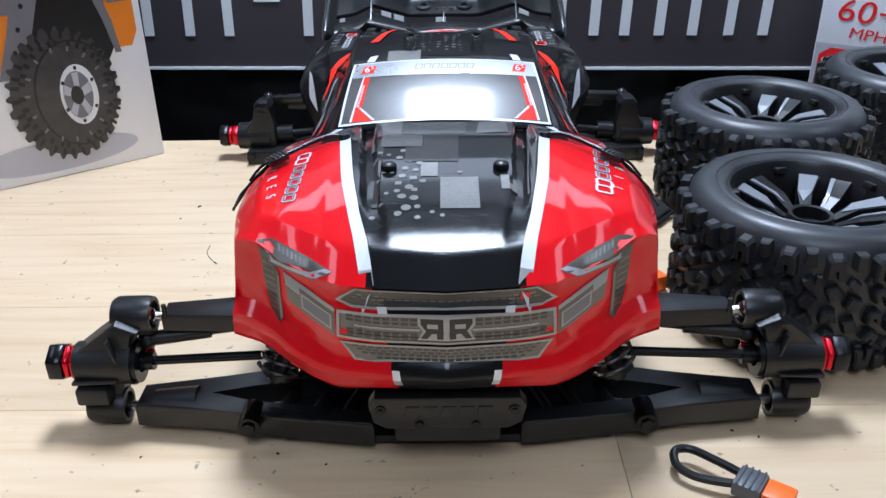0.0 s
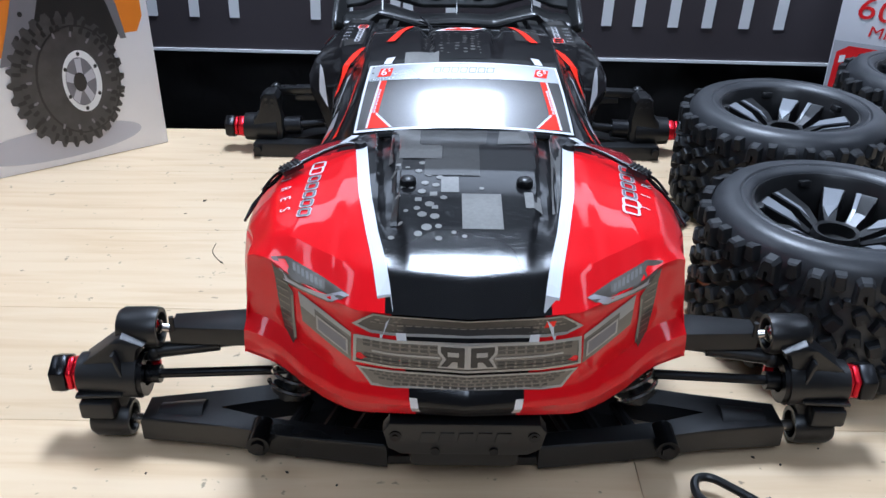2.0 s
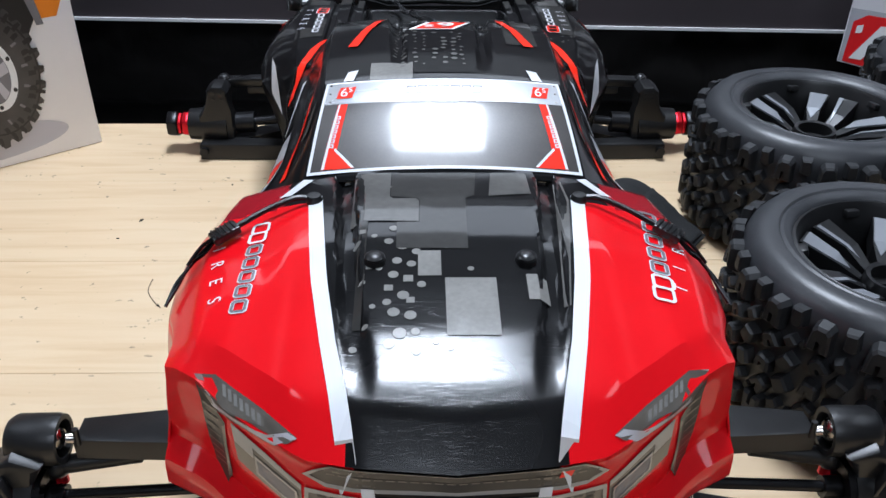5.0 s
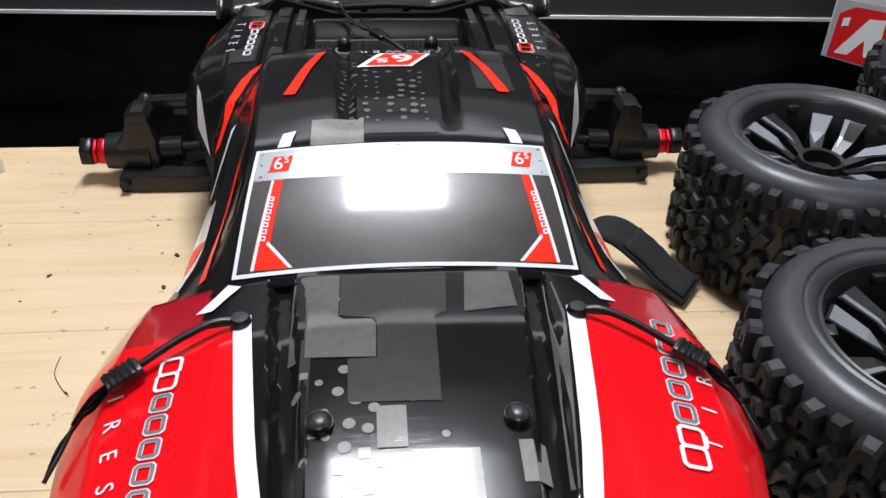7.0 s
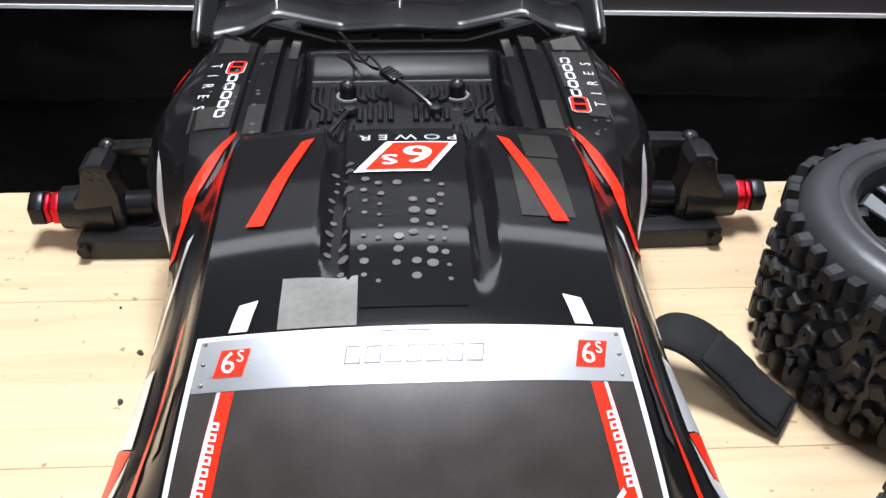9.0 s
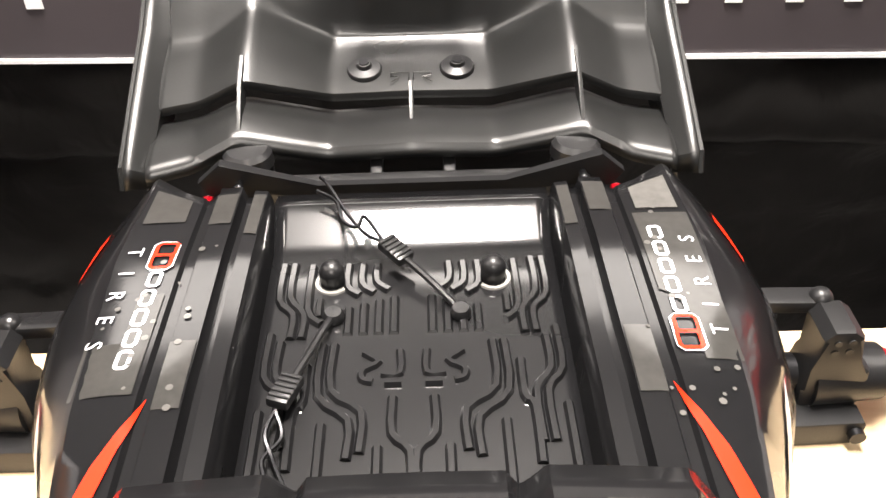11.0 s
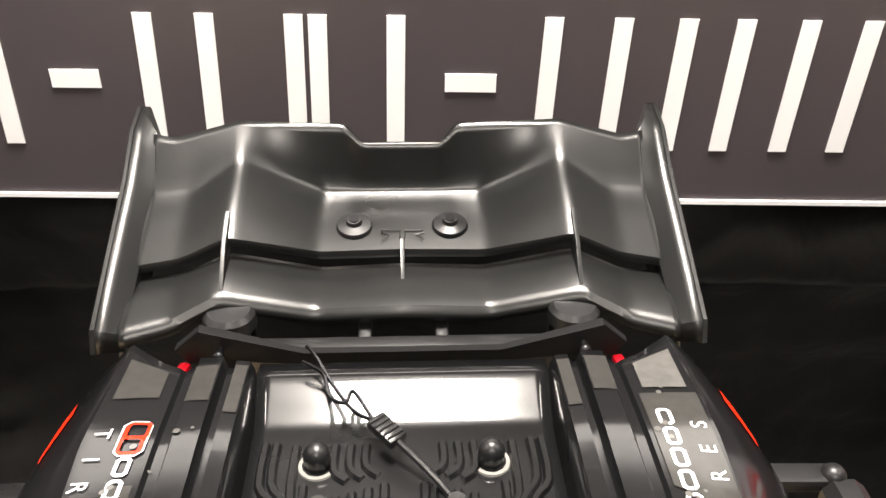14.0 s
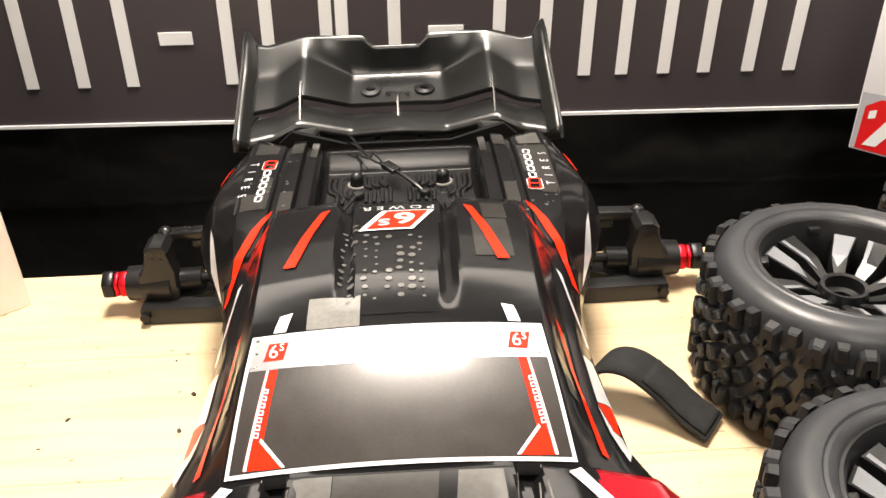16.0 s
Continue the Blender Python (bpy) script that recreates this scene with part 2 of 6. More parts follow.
def part(name, bm, material, parent=None, label="", smooth=True):
    """Links a bmesh as one mesh object under a thing or a part."""
    me = bpy.data.meshes.new(name)
    bmesh.ops.recalc_face_normals(bm, faces=bm.faces)
    bm.to_mesh(me)
    bm.free()
    for mm in material if isinstance(material, (list, tuple)) else [material]:
        me.materials.append(mm)
    if smooth:
        me.shade_smooth()
        me.set_sharp_from_angle(angle=radians(34))
    ob = new(name, me)
    if parent is not None:
        ob.parent = parent
    if label:
        ob["label"] = label
    return ob


def empty(name, place=(0, 0, 0), label="", category="", group="", kind=""):
    ob = new(name)
    ob.location = place
    ob.empty_display_size = 0.02
    return tagged(ob, label, category, group, kind)


def bx(bm, size, m=Matrix(), bevel=0.0, seg=2):
    r = bmesh.ops.create_cube(bm, size=1.0, matrix=m @ Matrix.Diagonal((*size, 1)))
    if bevel:
        es = list({e for v in r["verts"] for e in v.link_edges})
        bmesh.ops.bevel(bm, geom=es, offset=bevel, segments=seg, affect="EDGES", profile=0.5)


def at(x, y, z, rx=0, ry=0, rz=0):
    return pose(x, y, z, rx, ry, rz)


def rod(bm, a, b, r0, r1=None, seg=16, cap=True):
    a, b = Vector(a), Vector(b)
    d = b - a
    m = Matrix.Translation((a + b) / 2) @ d.to_track_quat("Z", "Y").to_matrix().to_4x4()
    bmesh.ops.create_cone(bm, cap_ends=cap, segments=seg, radius1=r0, radius2=r0 if r1 is None else r1, depth=d.length, matrix=m)


def ball(bm, c, r, seg=16, s=(1, 1, 1)):
    bmesh.ops.create_uvsphere(bm, u_segments=seg, v_segments=max(6, seg // 2), radius=r, matrix=Matrix.Translation(c) @ Matrix.Diagonal((*s, 1)))


def smooth_line(pts, n):
    """A rounded line through pts, n steps a piece."""
    p = [Vector(q) for q in pts]
    out = []
    for i in range(len(p) - 1):
        a, b, c, d = p[max(i - 1, 0)], p[i], p[i + 1], p[min(i + 2, len(p) - 1)]
        for k in range(n):
            t = k / n
            out.append(0.5 * (2 * b + (c - a) * t + (2 * a - 5 * b + 4 * c - d) * t * t + (3 * b - a - 3 * c + d) * t ** 3))
    return out + [p[-1]]


def tube(bm, pts, r, seg=8, closed=False):
    pts = [Vector(p) for p in pts]
    n = len(pts)
    rings = []
    ref = Vector((0, 0, 1))
    for i, p in enumerate(pts):
        d = (pts[(i + 1) % n] - pts[i - 1]) if closed else (pts[min(i + 1, n - 1)] - pts[max(i - 1, 0)])
        d.normalize()
        u = d.cross(ref)
        if u.length < 0.05:
            u = d.cross(Vector((1, 0, 0)))
        u.normalize()
        w = u.cross(d)
        rings.append([bm.verts.new(p + (u * math.cos(a) + w * math.sin(a)) * r) for a in (2 * math.pi * k / seg for k in range(seg))])
    for i in range(n if closed else n - 1):
        a, b = rings[i], rings[(i + 1) % n]
        for k in range(seg):
            bm.faces.new((a[k], a[(k + 1) % seg], b[(k + 1) % seg], b[k]))
    if not closed:
        bm.faces.new(rings[0][::-1])
        bm.faces.new(rings[-1])


def prism(bm, poly, depth, m=Matrix(), bevel=0.0):
    """A flat outline (x, y) drawn out by depth along z, at the pose m."""
    lo = [bm.verts.new(m @ Vector((x, y, 0))) for x, y in poly]
    hi = [bm.verts.new(m @ Vector((x, y, depth))) for x, y in poly]
    fs = [bm.faces.new(lo[::-1]), bm.faces.new(hi)]
    n = len(poly)
    for i in range(n):
        fs.append(bm.faces.new((lo[i], lo[(i + 1) % n], hi[(i + 1) % n], hi[i])))
    if bevel:
        bmesh.ops.bevel(bm, geom=list(fs[1].edges), offset=bevel, segments=2, affect="EDGES", profile=0.5)


def sheet(bm, rows, mi=None):
    """A net of quads through rows of points; mi(row, column) picks the material."""
    vs = [[bm.verts.new(p) for p in r] for r in rows]
    for i in range(len(vs) - 1):
        for j in range(len(vs[0]) - 1):
            f = bm.faces.new((vs[i][j], vs[i][j + 1], vs[i + 1][j + 1], vs[i + 1][j]))
            if mi:
                f.material_index = mi(i, j)
    return vs


def lathe(bm, prof, seg=64, m=Matrix()):
    """A profile of (radius, height) turned about z."""
    rings = [[bm.verts.new(m @ Vector((r * math.cos(a), r * math.sin(a), z))) for a in (2 * math.pi * k / seg for k in range(seg))] for r, z in prof]
    for a, b in zip(rings, rings[1:]):
        for k in range(seg):
            bm.faces.new((a[k], a[(k + 1) % seg], b[(k + 1) % seg], b[k]))


def words(text, size):
    """The outline mesh of a text in the built-in font, centred: points (x, y) and faces."""
    cu = bpy.data.curves.new("words", "FONT")
    cu.body, cu.size, cu.align_x, cu.align_y, cu.resolution_u = text, size, "CENTER", "CENTER", 3
    ob = new("words", cu)
    bpy.context.view_layer.update()
    me = bpy.data.meshes.new_from_object(ob.evaluated_get(bpy.context.evaluated_depsgraph_get()))
    pts = [(v.co.x, v.co.y) for v in me.vertices]
    faces = [tuple(p.vertices) for p in me.polygons]
    bpy.data.objects.remove(ob)
    bpy.data.curves.remove(cu)
    bpy.data.meshes.remove(me)
    return pts, faces

# ---- the room and the bench ----
bm = bmesh.new()
bx(bm, (4.4, 4.4, 0.05), at(0, 0, -0.80))
tagged(part("floor", bm, M["floor"]), "dark carpeted floor of the shop", "floor", kind="structure")
# ceiling out of view, added to control reflections from above
bm = bmesh.new()
bx(bm, (4.4, 4.4, 0.05), at(0, 0, CEIL + 0.025))
tagged(part("ceiling", bm, M["ceil"]), "unseen grey ceiling toned for reflections, with lamp and fill panels", "ceiling", kind="structure")
# walls out of view; the paler north one puts sheen on the roof
for nm, sx, sy, x, y in (("wall_north", 4.4, 0.1, 0, 2.25), ("wall_south", 4.4, 0.1, 0, -2.25), ("wall_east", 0.1, 4.4, 2.25, 0), ("wall_west", 0.1, 4.4, -2.25, 0)):
    bm = bmesh.new()
    bx(bm, (sx, sy, 2.225), at(x, y, 0.3375))
    tagged(part(nm, bm, M["wall"] if nm == "wall_north" else M["walldark"]), "unseen plain grey wall, its tone set for reflections", "wall", kind="structure")
# one housing each, for the overhead lamp and the four added fill panels
for px, py, sx, sy, watts in PANELS:
    lamp = empty("ceiling_light", (px, py, CEIL), "square white ceiling panel lamp, switched on; added fill except above the truck", "ceiling light", "ceiling panel lamps")
    bm = bmesh.new()
    for dx, dy, w, h in ((0, sy / 2 + 0.012, sx + 0.05, 0.024), (0, -sy / 2 - 0.012, sx + 0.05, 0.024), (sx / 2 + 0.0125, 0, 0.024, sy - 0.002), (-sx / 2 - 0.0125, 0, 0.024, sy - 0.002)):
        bx(bm, (w, h, 0.03), at(dx, dy, -0.016), 0.003)
    part("frame", bm, M["ceil"], lamp)
    bm = bmesh.new()
    bx(bm, (sx, sy, 0.006), at(0, 0, -0.022))
    part("diffuser", bm, M["glow"], lamp)

# bench top of glued maple staves, each a piece of its own
BACK = 0.424
top = empty("bench_top", (0, 0, 0), "pale maple butcher-block bench top with worn specks", "table", kind="structure")
bm = bmesh.new()
bx(bm, (1.8, 1.13, 0.03), at(0, BACK - 0.565, -0.0185 - 0.003))
part("underlayer", bm, M["wood"], top)
stave_rows = [(0.324, BACK, -0.11, 0.8), (0.2185, 0.3238, 0.23, 0.72), (0.1128, 0.2183, -0.02, 0.9), (0.006, 0.1126, -0.31, 0.75), (-0.1, 0.0058, 0.09, 0.8),
              (-0.207, -0.1002, -0.22, 0.85), (-0.314, -0.2072, 0.12, 0.8), (-0.42, -0.3142, -0.05, 0.8), (-0.70, -0.4202, 0.2, 0.8)]
for y0, y1, off, ln in stave_rows:
    cut = [-0.9]
    x = off - 2 * ln
    while x < 0.9:
        if x > -0.85:
            cut.append(x)
        x += ln
    cut.append(0.9)
    for a, b in zip(cut, cut[1:]):
        bm = bmesh.new()
        bx(bm, (b - a - 0.0002, y1 - y0, 0.006), at(0, 0, 0), 0.0003, 1)
        st = part("stave", bm, M["wood"], top, smooth=False)
        st.location = ((a + b) / 2, (y0 + y1) / 2, -0.003)
legs = empty("bench_frame", (0, 0, -0.795), "wooden bench frame under the maple top", "table frame", kind="structure")
for x in (-0.8, 0.8):
    for y in (-0.6, 0.32):
        bm = bmesh.new()
        bx(bm, (0.07, 0.07, 0.758), at(x, y, 0.38), 0.004)
        part("leg", bm, M["wood"], legs)


def curtain_y(x, z):
    """The hanging cloth's place: sagging folds across it."""
    y = 0.790 + 0.014 * noise.noise((x * 3.1, z * 7.0, 0.3)) + 0.013 * noise.noise((x * 7.0, z * 14.0, 4.3)) + 0.006 * noise.noise((x * 24.0, z * 30.0, 2.3))
    sag = z + 0.142 + 0.010 * noise.noise((x * 2.2, 0.0, 8.0))
    y -= 0.026 * (1 / (1 + math.exp(-sag / 0.004)))
    return y + 0.022


bm = bmesh.new()
sheet(bm, [[(x, curtain_y(x, z), z) for x in np.linspace(-1.2, 1.2, 220)] for z in np.linspace(-0.70, 0.36, 190)])
cur = tagged(part("black_curtain", bm, M["cloth"]), "crumpled black cloth hung behind the bench", "curtain")
sol = cur.modifiers.new("thick", "SOLIDIFY")
sol.thickness, sol.offset = 0.002, 1.0

# banner with its row of light characters as plain bars
BY = 0.7335
ban = empty("banner", (0, BY, -0.0185), "dark slate vinyl banner with pale bars and white hem", "banner")
ban.rotation_euler = (0, 0, radians(-2.4))
bm = bmesh.new()
bx(bm, (1.9, 0.003, 0.42), at(0, 0.0015, 0.21))
part("sheet", bm, M["banner"], ban)
bm = bmesh.new()
bx(bm, (1.9, 0.002, 0.0035), at(0, -0.001, 0.0018))
part("hem", bm, M["white"], ban, "thin white border line")
ZB, ZT, SW = 0.044, 0.140, 0.0125


def bar(x, w, z0, z1, lean=0.0):
    bm = bmesh.new()
    prism(bm, [(x, z0), (x + w, z0), (x + w + lean, z1), (x + lean, z1)], 0.0012, at(0, -0.0002, 0, 90, 0, 0))
    part("bar", bm, M["white"], ban)


for x0, x1, kind in ((-0.408, -0.327, 2), (-0.293, -0.275, 1), (-0.249, -0.214, 0), (-0.192, -0.124, 2), (-0.088, -0.046, 2), (-0.010, 0.006, 1), (0.032, 0.068, 0),
                     (0.090, 0.162, 2), (0.181, 0.245, 2), (0.264, 0.331, 2), (0.352, 0.420, 2)):
    f = 0.965 if x0 < 0 else 0.985
    x0, x1 = x0 * f, x1 * f
    if kind == 0:
        bar(x0, x1 - x0, 0.087, 0.100)
    elif kind == 1:
        bar(x0, SW, ZB, ZT, 0.002)
    else:
        bar(x0 + 0.006, SW, ZB, ZT, 0.003)
        bar(x1 - SW - 0.006, SW, ZB, ZT, 0.003)

# low black-draped stand that carries the second carton
stand = empty("draped_stand", (0.56, 0.60, -0.775), "slim stand draped in black cloth behind the bench", "stand")
bm = bmesh.new()
bx(bm, (0.25, 0.10, 0.008), at(0.01, -0.02, 0.758, 0, 0, -46), 0.002)
part("shelf", bm, M["cloth"], stand)
bm = bmesh.new()
bx(bm, (0.05, 0.05, 0.752), at(0.03, 0.0, 0.376), 0.003)
part("post", bm, M["cloth"], stand)

# ---- the truck: body shell ----
XC = 0.0047
truck = empty("model_truck", (XC, 0, 0), "red and black radio-controlled truck without wheels, on the bench", "model truck")
truck.rotation_euler = (0, 0, radians(0.26))


def ip(v, ks, vs):
    return float(np.interp(v, ks, vs))


def smooth_keys(ks, vs, n=60):
    """Eases a keyed line so that it bends softly."""
    xs = np.linspace(ks[0], ks[-1], n)
    ys = np.interp(xs, ks, vs)
    for _ in range(3):
        ys[1:-1] = 0.25 * ys[:-2] + 0.5 * ys[1:-1] + 0.25 * ys[2:]
    return lambda v: float(np.interp(v, xs, ys))


nose_y = smooth_keys([0, 0.03, 0.046, 0.055, 0.07, 0.084, 0.090, 0.0975, 0.112], [-0.0580, -0.0550, -0.0505, -0.0440, -0.0325, -0.0190, -0.0145, -0.0080, 0.006], 110)
nose_relief = smooth_keys([0.045, 0.055, 0.061, 0.066, 0.071, 0.076, 0.088, 0.100, 0.106, 0.112, 0.13], [0.006, 0.001, -0.004, -0.003, 0.001, 0.001, -0.0015, 0.0, 0.003, 0.001, 0.001], 120)
nose_foot = smooth_keys([0, 0.03, 0.05, 0.06, 0.075, 0.088, 0.097, 0.112], [0.0570, 0.0565, 0.0530, 0.0545, 0.0610, 0.0650, 0.0640, 0.064])
lip_z = smooth_keys([0, 0.029, 0.045, 0.0495, 0.06, 0.0735, 0.0845, 0.0925, 0.0975, 0.112], [0.1090, 0.1092, 0.1082, 0.1085, 0.1085, 0.1100, 0.1125, 0.1118, 0.1085, 0.106], 110)
crease_y = smooth_keys([0, 0.029, 0.046, 0.0735, 0.0845, 0.092, 0.0975, 0.112], [-0.0435, -0.0400, -0.0360, -0.0140, -0.0060, 0.000, 0.004, 0.012], 110)
hood_h = smooth_keys([-0.06, -0.0435, -0.030, -0.012, 0.012, 0.035, 0.06, 0.095], [0.1090, 0.1188, 0.1231, 0.1268, 0.1299, 0.1322, 0.1331, 0.1305], 220)
hood_drop = smooth_keys([0, 0.025, 0.035, 0.05, 0.06, 0.07, 0.085, 0.094, 0.103, 0.112], [0, 0.0002, 0.0005, 0.0024, 0.0042, 0.0070, 0.0104, 0.0130, 0.0215, 0.032], 220)
wide = smooth_keys([-0.02, 0.0, 0.03, 0.06, 0.085, 0.10, 0.125, 0.18, 0.22], [0.097, 0.1010, 0.1052, 0.1058, 0.1022, 0.098, 0.089, 0.085, 0.088])
stripe_in = lambda y: ip(y, [-0.06, -0.054, -0.040, -0.017, 0.016, 0.070], [0.0285, 0.0298, 0.0325, 0.0380, 0.0437, 0.0500])
stripe_out = lambda y: ip(y, [-0.06, -0.054, -0.040, -0.017, 0.016, 0.070], [0.0340, 0.0353, 0.0382, 0.0432, 0.0494, 0.0557])


def hood_z(x, y):
    x = abs(x)
    k = ip(x, [0.045, 0.080], [0, 1])
    s = x * (1 - k + k * 0.108 / max(wide(y), 0.09))
    z = hood_h(y) - hood_drop(s) + 0.0038 * ip(x, [0.055, 0.075, 0.097], [0, 1, 1]) * ip(y, [-0.03, -0.005, 0.04], [1, 0.9, 0])
    # two sunk channels beside the raised middle, deeper towards the back
    c = ip(y, [-0.05, 0.0, 0.09], [0.027, 0.035, 0.0425])
    depth = ip(y, [-0.038, -0.020, 0.0, 0.09], [0.0, 0.0010, 0.0030, 0.0048])
    z -= depth * ip(x - c, [-0.0046, -0.0030, 0.0012, 0.0044], [0, 1, 1, 0])
    return z


shell = bmesh.new()
rows = []
half = [0.112 * (i / 84) for i in range(85)]
xs_all = [-x for x in half[:0:-1]] + half
# fascia: from the bumper's lower edge up to the hood's front lip
for k in range(23):
    f = k / 22
    r = []
    for x in xs_all:
        a = min(abs(x), 0.0975)
        sx = math.copysign(a * (1 + 0.035 * (1 - k / 22) * ip(a, [0.080, 0.0975], [0, 1])), x)
        yl = nose_y(a)
        zt, zb = lip_z(a), nose_foot(a)
        z = zb + (zt - zb) * f
        y = yl + nose_relief(ip(f, [0, 1], [0.050, 0.1135])) * ip(a, [0, 0.07, 0.1], [1, 0.6, 0.1]) - 0.0115 * ip(f, [0, 0.27, 0.37, 1], [0.95, 0.95, 0.15, 0]) * ip(a, [0.046, 0.058, 0.072, 0.089, 0.0975], [0, 0.30, 0.70, 0.95, 1.0])
        if k == 22:
            y = yl
        r.append((sx, y, z))
    rows.append(r)
# hood and fenders: a flat facet from the lip up to the brow crease, then back to the windscreen's foot
FACET = 6
for k in range(1, 49):
    r = []
    for x in xs_all:
        a = min(abs(x), 0.0975)
        yc = crease_y(a)
        if k <= FACET:
            f = k / FACET
            y = nose_y(a) + (yc - nose_y(a)) * f
            sx = a
            z = lip_z(a) + (hood_z(a, yc) - lip_z(a)) * f
        else:
            f = (k - FACET) / (48 - FACET)
            y = yc + (0.092 - yc) * f
            w = wide(y)
            full = min(abs(x) / 0.112 * w, w)
            sx = a + (full - a) * min(1, f / 0.2)
            z = hood_z(sx, y)
        r.append((math.copysign(sx, x), y, z))
    rows.append(r)


def hood_mat(i, j):
    x0, y0, z0 = rows[i][j]
    x1, y1, z1 = rows[i + 1][j + 1]
    xm, ym = abs(x0 + x1) / 2, (y0 + y1) / 2
    if i < 22:
        lim = ip((z0 + z1) / 2, [0.05, 0.112], [0.020, 0.031])
        return 1 if xm > lim else 0
    if ym > 0.068 and xm > 0.0525:
        return 2 if xm > 0.066 else 0
    return 1 if xm > (stripe_in(ym) + stripe_out(ym)) / 2 else 0


sheet(shell, rows, hood_mat)
# fender skirts: down from the outer edge to the wheel arch
for s in (-1, 1):
    edge = [(p[0][0] if s < 0 else p[-1][0], p[0][1] if s < 0 else p[-1][1], p[0][2] if s < 0 else p[-1][2]) for p in rows[:]]
    edge = edge[22:]
    sk = []
    for d in range(7):
        f = d / 6
        q = rows[22 - round(22 * f)][0 if s < 0 else -1]
        rr = [q]
        for x, y, z in edge[1:]:
            arch = ip(y, [0.0, 0.012, 0.022, 0.035, 0.06, 0.09], [0.070, 0.066, 0.072, 0.088, 0.086, 0.055])
            zz = z + (arch - z) * f
            rr.append((x + s * 0.0035 * math.sin(f * math.pi * 0.6), y, zz))
        sk.append(rr)
    sheet(shell, sk, lambda i, j: 1 if j < 30 else 2)

# cabin: windscreen and roof between the side pillars, then the sides
roof_h = lambda y: ip(y, [0.088, 0.092, 0.140, 0.147, 0.175, 0.21, 0.235, 0.252], [0.1295, 0.1305, 0.1515, 0.1525, 0.1542, 0.1530, 0.1490, 0.1454])
roof_w = lambda y: ip(y, [0.088, 0.092, 0.140, 0.18, 0.22, 0.252], [0.0605, 0.0605, 0.0545, 0.0555, 0.0570, 0.0575])
belt_w = lambda y: ip(y, [0.088, 0.11, 0.14, 0.20, 0.252], [0.074, 0.072, 0.070, 0.071, 0.075])
belt_z = lambda y: ip(y, [0.088, 0.14, 0.20, 0.252], [0.119, 0.118, 0.118, 0.1175])
sill_w = lambda y: ip(y, [0.088, 0.11, 0.125, 0.18, 0.22, 0.252], [0.1010, 0.0930, 0.0870, 0.0840, 0.0860, 0.0905])


def roof_z(x, y):
    a = abs(x)
    z = roof_h(y) - 0.0035 * (a / 0.055) ** 2 * ip(y, [0.09, 0.14, 0.2], [0.9, 0.9, 1]) + 0.0016 * math.sin(math.pi * min(1, max(0, (y - 0.092) / 0.048)))
    # sunk middle panel with two flutes that widen to the back
    c = ip(y, [0.15, 0.252], [0.020, 0.0245])
    z -= ip(y, [0.152, 0.175, 0.252], [0, 0.0030, 0.0052]) * ip(a - c, [-0.0036, -0.0022, 0.0008, 0.0042], [0, 1, 1, 0])
    z -= ip(y, [0.155, 0.19, 0.252], [0, 0.0006, 0.0020]) * ip(a - c, [-0.0022, 0.0008], [1, 0])
    return z


rows = []
ys = [0.088, 0.092, 0.100, 0.108, 0.116, 0.124, 0.130, 0.136, 0.140, 0.1435, 0.147, 0.1505, 0.156, 0.162] + list(np.linspace(0.17, 0.252, 14))
for y in ys:
    wr, wb, ws = roof_w(y), belt_w(y), sill_w(y)
    zr = roof_z(wr, y)
    half = [(wr * i / 40, roof_z(wr * i / 40, y)) for i in range(41)]
    half += [(wr + 0.0018, zr - 0.0018), (wr + (wb - wr) * 0.5, zr + (belt_z(y) - zr) * 0.5), (wb, belt_z(y)), (wb + 0.003, belt_z(y) - 0.002), (wb + (ws - wb) * 0.6, 0.108), (ws, 0.098), (ws + 0.002, 0.085), (ws + 0.001, 0.065), (ws - 0.004, 0.048)]
    rows.append([(-x, y, z) for x, z in half[:0:-1]] + [(x, y, z) for x, z in half])
sheet(shell, rows, lambda i, j: 0)
# back edge of the roof drops to the bed
last = rows[-1]
mid = [p for p in last if abs(p[0]) <= 0.0576]
sheet(shell, [mid, [(x, y + 0.004, z - 0.006) for x, y, z in mid], [(x, y + 0.006, 0.094) for x, y, z in mid]], lambda i, j: 0)

